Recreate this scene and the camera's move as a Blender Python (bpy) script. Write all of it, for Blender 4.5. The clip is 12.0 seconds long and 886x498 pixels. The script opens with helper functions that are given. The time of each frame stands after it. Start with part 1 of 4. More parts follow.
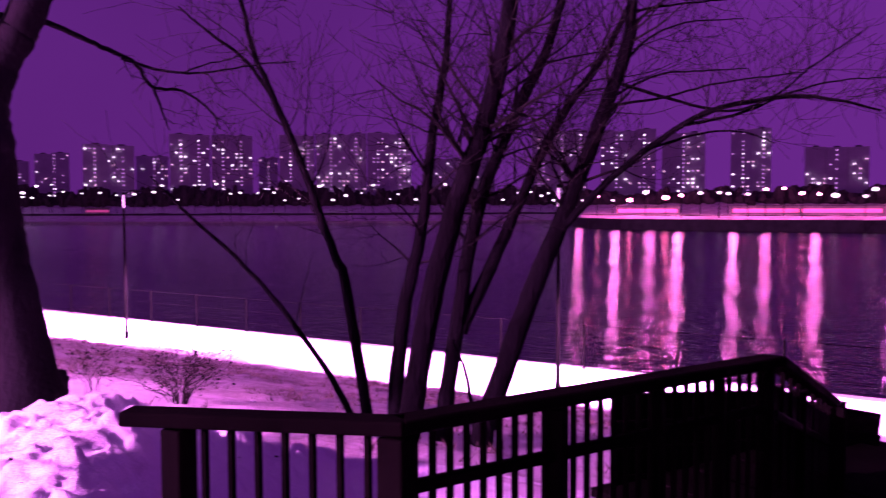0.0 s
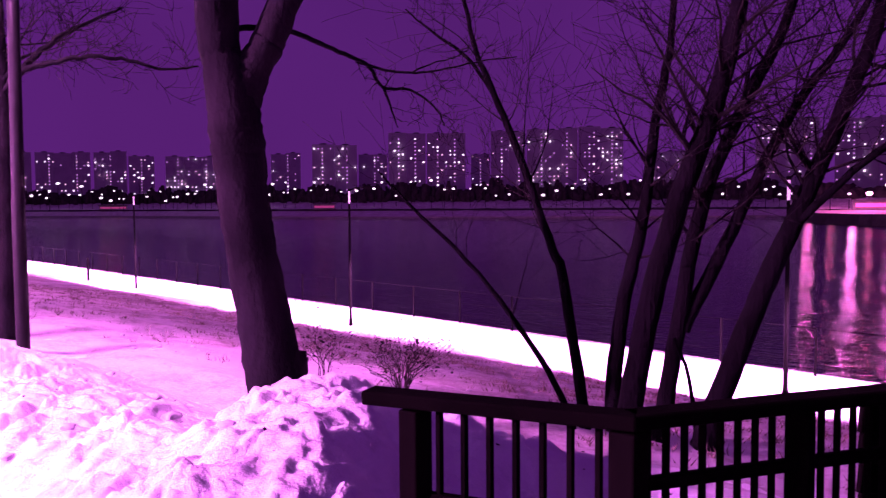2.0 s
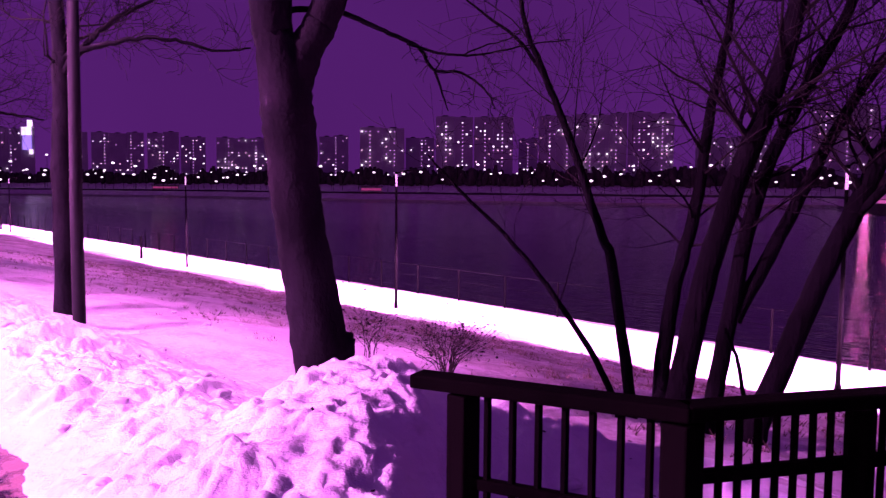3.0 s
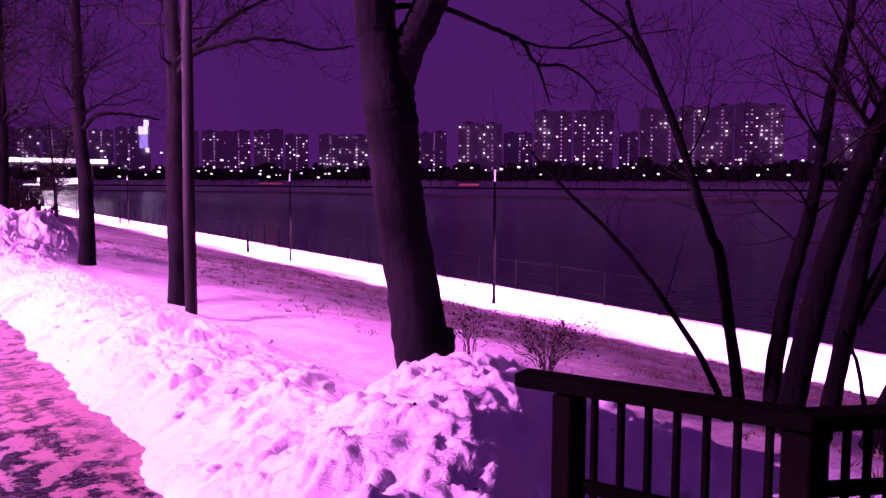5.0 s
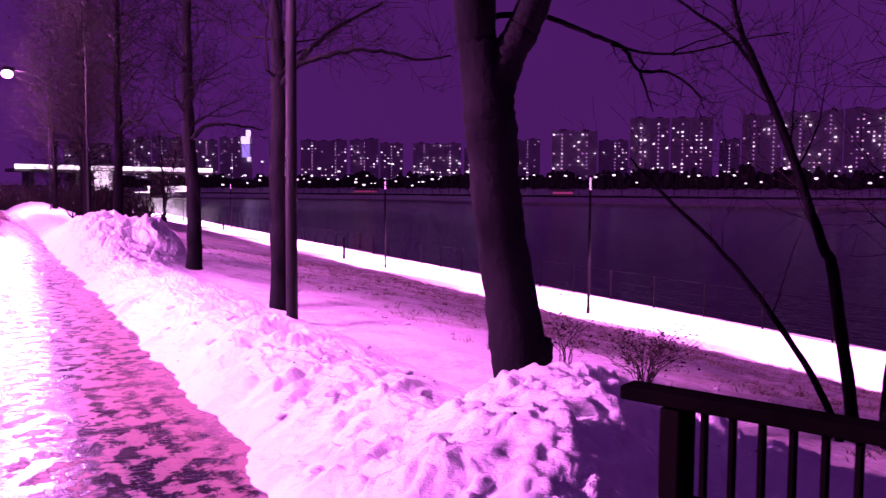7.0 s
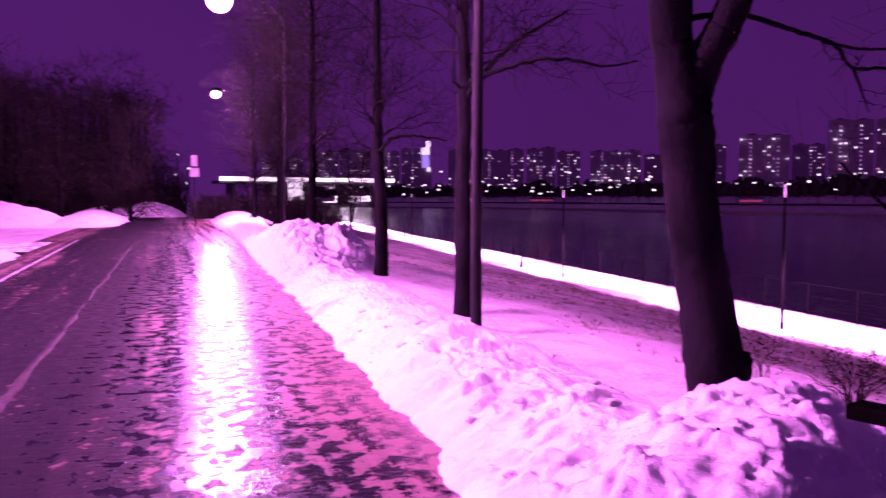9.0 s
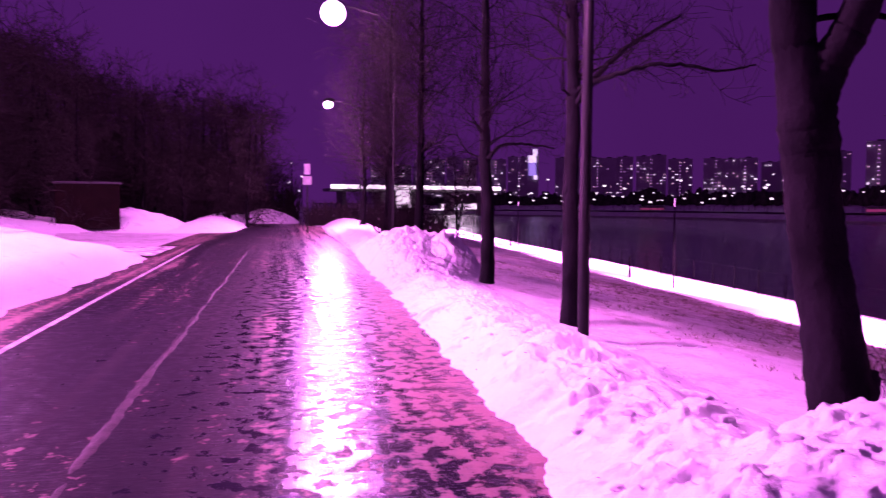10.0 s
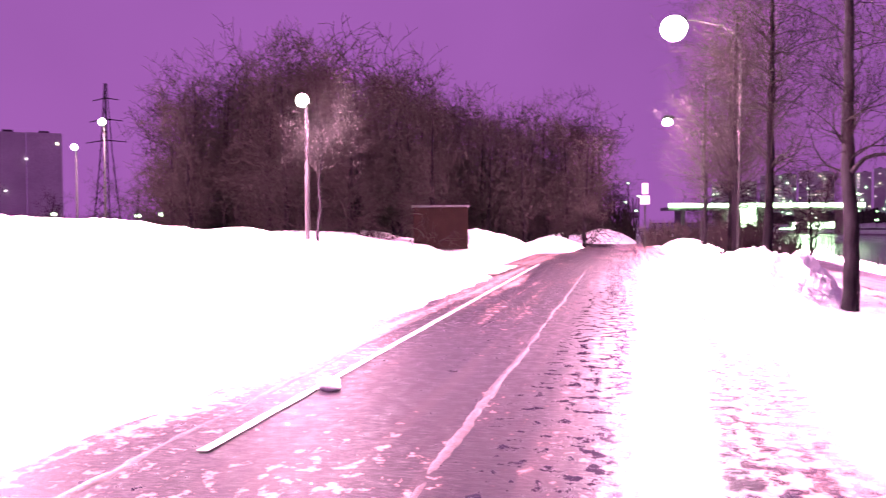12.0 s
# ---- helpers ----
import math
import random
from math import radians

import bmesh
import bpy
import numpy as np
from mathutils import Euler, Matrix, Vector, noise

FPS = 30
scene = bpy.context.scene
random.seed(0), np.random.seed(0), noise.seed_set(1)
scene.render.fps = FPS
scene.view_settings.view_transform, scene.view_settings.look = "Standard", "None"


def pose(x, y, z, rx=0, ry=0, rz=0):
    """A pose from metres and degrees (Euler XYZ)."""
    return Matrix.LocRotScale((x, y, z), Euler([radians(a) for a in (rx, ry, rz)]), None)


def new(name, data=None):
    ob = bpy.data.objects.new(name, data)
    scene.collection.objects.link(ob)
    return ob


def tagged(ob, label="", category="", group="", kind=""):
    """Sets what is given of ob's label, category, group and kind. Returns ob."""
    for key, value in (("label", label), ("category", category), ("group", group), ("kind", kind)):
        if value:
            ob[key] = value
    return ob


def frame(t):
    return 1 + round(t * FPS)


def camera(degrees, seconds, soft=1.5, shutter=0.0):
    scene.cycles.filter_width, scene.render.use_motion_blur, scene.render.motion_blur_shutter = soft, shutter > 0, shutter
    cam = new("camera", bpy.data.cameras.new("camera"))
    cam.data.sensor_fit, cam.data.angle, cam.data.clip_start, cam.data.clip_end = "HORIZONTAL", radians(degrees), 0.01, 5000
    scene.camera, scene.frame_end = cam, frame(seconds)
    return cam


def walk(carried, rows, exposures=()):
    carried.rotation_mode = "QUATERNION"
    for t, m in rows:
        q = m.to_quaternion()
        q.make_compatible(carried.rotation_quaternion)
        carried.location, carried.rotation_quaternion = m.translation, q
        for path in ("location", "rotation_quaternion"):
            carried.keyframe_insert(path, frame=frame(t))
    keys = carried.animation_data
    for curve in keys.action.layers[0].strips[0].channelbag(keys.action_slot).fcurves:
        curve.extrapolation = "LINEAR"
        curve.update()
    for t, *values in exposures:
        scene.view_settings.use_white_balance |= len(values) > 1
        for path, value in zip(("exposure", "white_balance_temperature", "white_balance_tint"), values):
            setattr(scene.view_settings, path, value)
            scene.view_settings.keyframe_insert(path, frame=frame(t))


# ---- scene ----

cam = camera(57.29, 12.0, soft=1.3, shutter=0.5)
PATH = [
    (0, 0.103, -0.095, 1.611, 86.996, 0.216, -62.331),
    (0.5, 0.087, -0.087, 1.609, 87.093, 0.372, -57.564),
    (1, 0.075, -0.077, 1.606, 87.153, 0.467, -54.400),
    (1.5, 0.069, -0.059, 1.601, 87.057, 0.615, -50.363),
    (2, 0.060, -0.044, 1.599, 86.737, 0.420, -47.596),
    (2.5, 0.064, -0.026, 1.597, 86.222, -0.000, -45.922),
    (3, 0.063, -0.016, 1.598, 85.614, -0.402, -44.326),
    (3.2, 0.063, -0.012, 1.598, 85.494, -0.402, -43.630),
    (4.8, 0.066, 0.022, 1.599, 85.239, -0.193, -38.070),
    (5, 0.066, 0.025, 1.599, 85.249, -0.193, -37.453),
    (5.5, 0.059, 0.024, 1.601, 85.357, -0.311, -35.968),
    (6, 0.051, 0.026, 1.602, 85.457, -0.346, -34.558),
    (6.5, 0.048, 0.031, 1.602, 85.552, -0.252, -33.020),
    (6.7, 0.041, 0.035, 1.602, 85.652, -0.252, -32.270),
    (8.3, -0.015, 0.063, 1.597, 86.127, 0.043, -24.780),
    (8.5, -0.022, 0.066, 1.597, 86.157, 0.043, -23.977),
    (9, -0.067, 0.056, 1.596, 86.400, 0.069, -18.548),
    (9.5, -0.081, 0.050, 1.597, 86.714, -0.047, -14.314),
    (10, -0.082, 0.049, 1.596, 86.954, -0.160, -11.071),
    (10.5, -0.091, 0.067, 1.596, 87.282, 0.051, -5.126),
    (11, -0.108, 0.075, 1.598, 87.555, 0.220, 2.147),
    (11.5, -0.123, 0.066, 1.599, 87.926, 0.331, 8.169),
    (12, -0.131, 0.059, 1.601, 88.405, 0.305, 12.328),
]
# exposure and white balance: steady, then the picture brightens and loses its purple at the very end
walk(cam, [(t, pose(x, y, z, rx, ry, rz)) for t, x, y, z, rx, ry, rz in PATH],
     [(0.0, 0.65, 6500, 14), (1.5, 0.52, 6500, 12), (3.0, 0.22, 6500, 10), (5.5, -0.03, 6500, 10), (9.0, -0.05, 6500, 10), (10.0, -0.18, 6500, 10), (11.1, -0.18, 6500, 10), (11.5, 0.74, 6500, 14), (11.8, 2.0, 7800, -80), (12.0, 2.5, 12000, -132)])

# ---- world: an overcast city night, lit violet from below ----
world = bpy.data.worlds.new("night_sky")
scene.world = world
world.use_nodes = True
wn, wl = world.node_tree.nodes, world.node_tree.links
wn.clear()
w_out = wn.new("ShaderNodeOutputWorld")
w_bg = wn.new("ShaderNodeBackground")
w_tc = wn.new("ShaderNodeTexCoord")
w_sep = wn.new("ShaderNodeSeparateXYZ")
w_ramp = wn.new("ShaderNodeValToRGB")
w_noise = wn.new("ShaderNodeTexNoise")
w_noise.inputs["Scale"].default_value = 2.2
w_noise.inputs["Detail"].default_value = 4.0
w_mix = wn.new("ShaderNodeMix")
w_mix.data_type = "RGBA"
w_mix.blend_type = "MULTIPLY"
w_mix.inputs["Factor"].default_value = 0.35
w_ramp.color_ramp.elements[0].position, w_ramp.color_ramp.elements[0].color = 0.0, (0.078, 0.0115, 0.142, 1)
w_ramp.color_ramp.elements[1].position, w_ramp.color_ramp.elements[1].color = 0.6, (0.064, 0.0098, 0.126, 1)
wl.new(w_tc.outputs["Generated"], w_sep.inputs[0])
wl.new(w_sep.outputs["Z"], w_ramp.inputs[0])
wl.new(w_tc.outputs["Generated"], w_noise.inputs["Vector"])
wl.new(w_ramp.outputs[0], w_mix.inputs["A"])
wl.new(w_noise.outputs["Fac"], w_mix.inputs["B"])
w_side = wn.new("ShaderNodeValToRGB")
while len(w_side.color_ramp.elements) < 4:
    w_side.color_ramp.elements.new(0.5)
for stop, (place, level) in zip(w_side.color_ramp.elements, ((0.0, 0.98), (0.42, 0.80), (0.80, 0.80), (1.0, 1.0))):
    stop.position, stop.color = place, (level, level, level, 1)
wl.new(w_sep.outputs["X"], w_side.inputs[0])
w_city = wn.new("ShaderNodeMix")
w_city.data_type, w_city.blend_type = "RGBA", "MULTIPLY"
w_city.inputs["Factor"].default_value = 1.0
wl.new(w_mix.outputs["Result"], w_city.inputs["A"])
wl.new(w_side.outputs[0], w_city.inputs["B"])
wl.new(w_city.outputs["Result"], w_bg.inputs["Color"])
w_bg.inputs["Strength"].default_value = 1.38
wl.new(w_bg.outputs[0], w_out.inputs[0])

LAMP_COLOUR = (1.0, 0.222, 0.97)


def lamp_light(name, place, watts, colour=LAMP_COLOUR, size=0.12, cone=None):
    data = bpy.data.lights.new(name, "SPOT" if cone else "POINT")
    data.energy, data.color, data.shadow_soft_size = watts, colour, size
    if cone:
        data.spot_size, data.spot_blend = radians(cone), 0.35
    ob = new(name, data)
    ob.location = place
    return ob


# ---- materials ----
def nodes_of(name):
    m = bpy.data.materials.new(name)
    m.use_nodes = True
    n, l = m.node_tree.nodes, m.node_tree.links
    return m, n, l, n["Principled BSDF"]


def ramp(n, l, source, stops):
    r = n.new("ShaderNodeValToRGB")
    while len(r.color_ramp.elements) < len(stops):
        r.color_ramp.elements.new(0.5)
    for e, (p, c) in zip(r.color_ramp.elements, stops):
        e.position, e.color = p, (c, c, c, 1) if isinstance(c, float) else (*c, 1)
    l.new(source, r.inputs[0])
    return r.outputs[0]


def tex(n, l, scale, detail=5.0, rough=0.55, stretch=(1, 1, 1), kind="ShaderNodeTexNoise"):
    tc, mp, t = n.new("ShaderNodeTexCoord"), n.new("ShaderNodeMapping"), n.new(kind)
    mp.inputs["Scale"].default_value = stretch
    l.new(tc.outputs["Object"], mp.inputs[0])
    l.new(mp.outputs[0], t.inputs["Vector"])
    t.inputs["Scale"].default_value = scale
    if kind == "ShaderNodeTexNoise":
        t.inputs["Detail"].default_value, t.inputs["Roughness"].default_value = detail, rough
        return t.outputs["Fac"]
    return t.outputs["Distance"]


def bump(n, l, b, height, strength, distance):
    k = n.new("ShaderNodeBump")
    k.inputs["Strength"].default_value, k.inputs["Distance"].default_value = strength, distance
    l.new(height, k.inputs["Height"])
    l.new(k.outputs[0], b.inputs["Normal"])
    return k


def mixed(n, l, fac, a, b, blend="MIX"):
    m = n.new("ShaderNodeMix")
    m.data_type, m.blend_type = "RGBA", blend
    for key, v in (("Factor", fac), ("A", a), ("B", b)):
        if isinstance(v, bpy.types.NodeSocket):
            l.new(v, m.inputs[key])
        else:
            m.inputs[key].default_value = v if isinstance(v, float) else (*v, 1)
    return m.outputs["Result"]


def surface(name, low, high, rough=0.8, scale=6.0, fine=60.0, relief=0.4, depth=0.01, stretch=(1, 1, 1), metal=0.0, spec=0.4):
    m, n, l, b = nodes_of(name)
    b.inputs["Specular IOR Level"].default_value = spec
    big, small = tex(n, l, scale, stretch=stretch), tex(n, l, fine, 3.0, stretch=stretch)
    c = ramp(n, l, big, [(0.3, low), (0.7, high)])
    c2 = mixed(n, l, 0.5, c, ramp(n, l, small, [(0.25, 0.45), (0.75, 1.0)]), "MULTIPLY")
    l.new(c2, b.inputs["Base Color"])
    l.new(ramp(n, l, small, [(0.3, rough - 0.1), (0.7, min(1.0, rough + 0.1))]), b.inputs["Roughness"])
    b.inputs["Metallic"].default_value = metal
    bump(n, l, b, small, relief, depth)
    return m


def glow(name, colour, strength):
    m, n, l, b = nodes_of(name)
    b.inputs["Base Color"].default_value = (*colour, 1)
    b.inputs["Emission Color"].default_value = (*colour, 1)
    b.inputs["Emission Strength"].default_value = strength
    return m


def snow_material(name, dirt=0.35, bare=(0.10, 0.075, 0.055), dirt_scale=1.3, edges=None):
    m, n, l, b = nodes_of(name)
    stains, crumbs, grain = tex(n, l, dirt_scale, 8.0, 0.65), tex(n, l, 14.0, 5.0, 0.6), tex(n, l, 90.0, 3.0)
    low, high = edges or (0.60 - dirt * 0.55, 0.86 - dirt * 0.4)
    fac = ramp(n, l, stains, [(low, 0.0), (high, 1.0)])
    c = mixed(n, l, fac, (0.86, 0.86, 0.88), bare)
    specks = ramp(n, l, crumbs, [(0.70, 1.0), (0.76, 0.55)])
    c = mixed(n, l, 0.8, c, specks, "MULTIPLY")
    l.new(c, b.inputs["Base Color"])
    b.inputs["Roughness"].default_value = 0.72
    b.inputs["Specular IOR Level"].default_value = 0.3
    mix = n.new("ShaderNodeMath")
    mix.operation = "MULTIPLY_ADD"
    mix.inputs[1].default_value = 0.2
    l.new(grain, mix.inputs[0])
    l.new(crumbs, mix.inputs[2])
    bump(n, l, b, mix.outputs[0], 0.7, 0.036)
    return m


M_SNOW = snow_material("packed_snow", 0.05)


def slope_material():
    """Snow that thins towards the promenade, where tufts of dull grass come through."""
    m, n, l, b = nodes_of("thawing_snow_on_grass")
    broad, blots, tufts, grain = tex(n, l, 0.45, 3.0), tex(n, l, 2.4, 6.0, 0.62), tex(n, l, 17.0, 5.0, 0.7), tex(n, l, 70.0, 3.0)
    where, apart = n.new("ShaderNodeTexCoord"), n.new("ShaderNodeSeparateXYZ")
    l.new(where.outputs["Object"], apart.inputs[0])
    thaw = n.new("ShaderNodeMapRange")
    for key, value in (("From Min", 4.5), ("From Max", 13.0), ("To Min", -0.06), ("To Max", 0.05)):
        thaw.inputs[key].default_value = value
    l.new(apart.outputs["X"], thaw.inputs["Value"])
    total = thaw.outputs["Result"]
    for source, weight in ((broad, 0.5), (blots, 0.55), (tufts, 0.42)):
        add = n.new("ShaderNodeMath")
        add.operation = "MULTIPLY_ADD"
        add.inputs[1].default_value = weight
        l.new(source, add.inputs[0])
        l.new(total, add.inputs[2])
        total = add.outputs[0]
    bare = ramp(n, l, total, [(0.68, 0.0), (0.78, 0.45), (0.92, 0.9)])
    grass = mixed(n, l, grain, (0.16, 0.12, 0.10), (0.34, 0.27, 0.25))
    l.new(mixed(n, l, bare, (0.66, 0.62, 0.65), grass), b.inputs["Base Color"])
    b.inputs["Roughness"].default_value = 0.8
    b.inputs["Specular IOR Level"].default_value = 0.2
    mix = n.new("ShaderNodeMath")
    mix.operation = "MULTIPLY_ADD"
    mix.inputs[1].default_value = 0.35
    l.new(tufts, mix.inputs[0])
    l.new(blots, mix.inputs[2])
    bump(n, l, b, mix.outputs[0], 0.55, 0.06)
    return m


M_SLOPE = slope_material()
M_FRESH = snow_material("fresh_snow", 0.0)
M_CLOD = surface("crumbly_snow", (0.82, 0.82, 0.85), (0.90, 0.90, 0.92), 0.8, 9.0, 40.0, 0.15, 0.002, spec=0.2)
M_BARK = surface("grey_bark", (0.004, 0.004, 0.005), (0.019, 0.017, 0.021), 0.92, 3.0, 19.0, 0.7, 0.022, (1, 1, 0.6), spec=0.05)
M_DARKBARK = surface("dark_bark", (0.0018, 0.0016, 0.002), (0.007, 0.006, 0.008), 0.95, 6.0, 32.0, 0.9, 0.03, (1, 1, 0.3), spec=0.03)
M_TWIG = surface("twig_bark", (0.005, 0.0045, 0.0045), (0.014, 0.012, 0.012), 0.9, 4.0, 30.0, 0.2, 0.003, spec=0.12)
M_BUSH = surface("reddish_bush_stems", (0.02, 0.016, 0.016), (0.06, 0.045, 0.045), 0.9, 4.0, 30.0, 0.2, 0.003, spec=0.12)
M_STRAW = surface("dull_winter_grass", (0.10, 0.075, 0.06), (0.30, 0.23, 0.19), 0.95, 1.5, 20.0, 0.2, 0.003, spec=0.05)
M_TRODDEN = snow_material("trodden_dirty_snow", 0.45, (0.12, 0.09, 0.085), 2.4, (0.44, 0.62))
M_SLUSH = surface("dirty_slush", (0.012, 0.009, 0.012), (0.06, 0.042, 0.047), 0.6, 7.0, 45.0, 0.6, 0.01, spec=0.2)
# paler copy of the brushwood, with distance haze mixed into its colour
M_HAZEBRUSH = surface("haze_paled_trees", (0.03, 0.027, 0.028), (0.06, 0.052, 0.054), 0.95, 0.5, 8.0, spec=0.05)
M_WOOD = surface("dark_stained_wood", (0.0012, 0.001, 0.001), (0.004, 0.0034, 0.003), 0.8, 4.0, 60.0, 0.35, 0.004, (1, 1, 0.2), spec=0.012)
M_STEEL = surface("dull_grey_steel", (0.012, 0.012, 0.013), (0.026, 0.026, 0.028), 0.6, 3.0, 50.0, 0.1, 0.002, spec=0.12)
M_DARKPOLE = surface("dark_grey_painted_steel", (0.007, 0.007, 0.008), (0.014, 0.014, 0.016), 0.55, 3.0, 50.0, 0.1, 0.002, spec=0.12)
# darker concrete for the right-hand quay wall and the upper wall line
M_DARKWALL = surface("dark_concrete", (0.012, 0.012, 0.012), (0.03, 0.03, 0.03), 0.8, 0.6, 10.0)
M_IRON = surface("black_iron", (0.001, 0.001, 0.001), (0.0025, 0.0025, 0.0025), 0.9, 8.0, 60.0, 0.2, 0.002, spec=0.02)
M_CONCRETE = surface("quay_concrete", (0.13, 0.125, 0.12), (0.27, 0.26, 0.25), 0.85, 0.6, 20.0, 0.4, 0.01)
M_FACADE = surface("facade_panels", (0.40, 0.38, 0.41), (0.54, 0.52, 0.55), 0.85, 0.08, 2.0, 0.1, 0.02)
M_ROOF = surface("roof_felt", (0.04, 0.04, 0.045), (0.08, 0.08, 0.085), 0.9, 0.2, 4.0)
M_EARTH = surface("dark_earth", (0.03, 0.026, 0.02), (0.09, 0.075, 0.06), 0.95, 0.25, 8.0, 0.6, 0.05)
M_BRUSH = surface("bare_brushwood", (0.008, 0.007, 0.007), (0.024, 0.020, 0.019), 0.95, 0.5, 8.0, spec=0.12)
M_SHED = surface("brown_painted_sheet", (0.006, 0.0035, 0.003), (0.012, 0.007, 0.0055), 0.8, 1.2, 20.0, spec=0.05)
M_PAINT = surface("worn_white_paint", (0.22, 0.21, 0.21), (0.8, 0.78, 0.78), 0.9, 3.5, 30.0, spec=0.1)
M_SIGN = surface("white_sign_sheet", (0.6, 0.6, 0.6), (0.8, 0.8, 0.8), 0.4, 4.0, 30.0, 0.05, 0.001)
G_LAMP = glow("street_lamp_lens", (1.0, 0.5, 1.0), 14.0)
G_WHITE = glow("far_lamp_white", (1.0, 0.72, 1.0), 2.0)
G_PINK = glow("far_lamp_sodium", (1.0, 0.16, 0.42), 30.0)
G_WINDOW = glow("lit_window", (0.95, 0.62, 1.0), 2.4)
G_WINDOW_WARM = glow("warm_lit_window", (1.0, 0.45, 0.85), 1.6)
G_WINDOW_DIM = glow("dim_window", (0.75, 0.28, 0.9), 1.0)
# self-glow for lamplit bridge parts, and for the pavilion's lit glass
G_BRIDGE = glow("bridge_and_pavilion_glow", (1.0, 0.72, 1.0), 2.6)
G_POLETOP = glow("pole_top_glow", (1.0, 0.6, 1.0), 0.45)
G_SCREEN = glow("lit_screen", (0.85, 0.6, 1.0), 1.5)
G_SCREEN_DIM = glow("violet_lit_screen", (0.45, 0.25, 1.0), 0.9)


def road_material():
    m, n, l, b = nodes_of("wet_icy_asphalt")
    grain = tex(n, l, 110.0, 3.0)
    film = tex(n, l, 6.0, 8.0, 0.66, (1.0, 0.9, 1.0))
    broad = tex(n, l, 0.55, 4.0, 0.55, (1.0, 0.30, 1.0))
    tracks = tex(n, l, 3.4, 3.0, 0.6, (1.0, 0.02, 1.0))
    chop = tex(n, l, 11.0, 4.0, 0.6, (0.7, 1.6, 1.0))
    add = n.new("ShaderNodeMath")
    add.operation = "MULTIPLY_ADD"
    add.inputs[1].default_value = 0.75
    l.new(broad, add.inputs[0])
    l.new(film, add.inputs[2])
    both = n.new("ShaderNodeMath")
    both.operation = "MULTIPLY_ADD"
    both.inputs[1].default_value = 0.55
    l.new(tracks, both.inputs[0])
    l.new(add.outputs[0], both.inputs[2])
    where = n.new("ShaderNodeTexCoord")
    apart = n.new("ShaderNodeSeparateXYZ")
    l.new(where.outputs["Object"], apart.inputs[0])
    worn = n.new("ShaderNodeMapRange")
    for key, value in (("From Min", -1.25), ("From Max", -0.2), ("To Min", -0.03), ("To Max", 0.125)):
        worn.inputs[key].default_value = value
    l.new(apart.outputs["X"], worn.inputs["Value"])
    verge = n.new("ShaderNodeMapRange")
    for key, value in (("From Min", 0.5), ("From Max", 1.4), ("To Min", 0.0), ("To Max", 0.20)):
        verge.inputs[key].default_value = value
    l.new(apart.outputs["X"], verge.inputs["Value"])
    slush = n.new("ShaderNodeMath")
    slush.operation = "MULTIPLY_ADD"
    slush.inputs[1].default_value = 0.4
    l.new(worn.outputs["Result"], slush.inputs[0])
    l.new(verge.outputs["Result"], slush.inputs[2])
    gutter = n.new("ShaderNodeMapRange")
    for key, value in (("From Min", -2.9), ("From Max", -3.7), ("To Min", 0.0), ("To Max", 0.17)):
        gutter.inputs[key].default_value = value
    l.new(apart.outputs["X"], gutter.inputs["Value"])
    rims = n.new("ShaderNodeMath")
    rims.operation = "ADD"
    l.new(gutter.outputs["Result"], rims.inputs[0])
    l.new(slush.outputs[0], rims.inputs[1])
    trodden = n.new("ShaderNodeMath")
    trodden.operation = "ADD"
    l.new(rims.outputs[0], trodden.inputs[0])
    l.new(both.outputs[0], trodden.inputs[1])
    ruts = n.new("ShaderNodeMath")
    ruts.operation = "MULTIPLY_ADD"
    ruts.inputs[1].default_value = 0.3
    l.new(tracks, ruts.inputs[0])
    l.new(film, ruts.inputs[2])
    level = n.new("ShaderNodeMath")
    level.operation = "SUBTRACT"
    level.inputs[1].default_value = 0.15
    l.new(ruts.outputs[0], level.inputs[0])
    slick = n.new("ShaderNodeMath")
    slick.operation = "SUBTRACT"
    l.new(level.outputs[0], slick.inputs[0])
    l.new(worn.outputs["Result"], slick.inputs[1])
    streaks = ramp(n, l, tracks, [(0.54, 0.0), (0.60, 0.25)])
    asphalt = mixed(n, l, grain, (0.005, 0.0046, 0.0075), (0.018, 0.016, 0.023))
    asphalt = mixed(n, l, streaks, asphalt, mixed(n, l, film, (0.005, 0.005, 0.006), (0.07, 0.058, 0.062)))
    half = n.new("ShaderNodeMath")
    half.operation = "MULTIPLY"
    half.inputs[1].default_value = 0.5
    l.new(trodden.outputs[0], half.inputs[0])
    ice = ramp(n, l, half.outputs[0], [(0.637, 0.0), (0.66, 0.7), (0.72, 1.0)])
    l.new(mixed(n, l, ice, asphalt, mixed(n, l, grain, (0.13, 0.08, 0.078), (0.36, 0.245, 0.235))), b.inputs["Base Color"])
    l.new(ramp(n, l, slick.outputs[0], [(0.30, 0.10), (0.375, 0.15), (0.395, 0.42), (0.60, 0.6)]), b.inputs["Roughness"])
    l.new(ramp(n, l, slick.outputs[0], [(0.375, 0.9), (0.395, 0.04)]), b.inputs["Specular IOR Level"])
    mix = n.new("ShaderNodeMath")
    mix.operation = "MULTIPLY_ADD"
    mix.inputs[1].default_value = 0.15
    l.new(grain, mix.inputs[0])
    l.new(chop, mix.inputs[2])
    bump(n, l, b, mix.outputs[0], 0.5, 0.014)
    return m


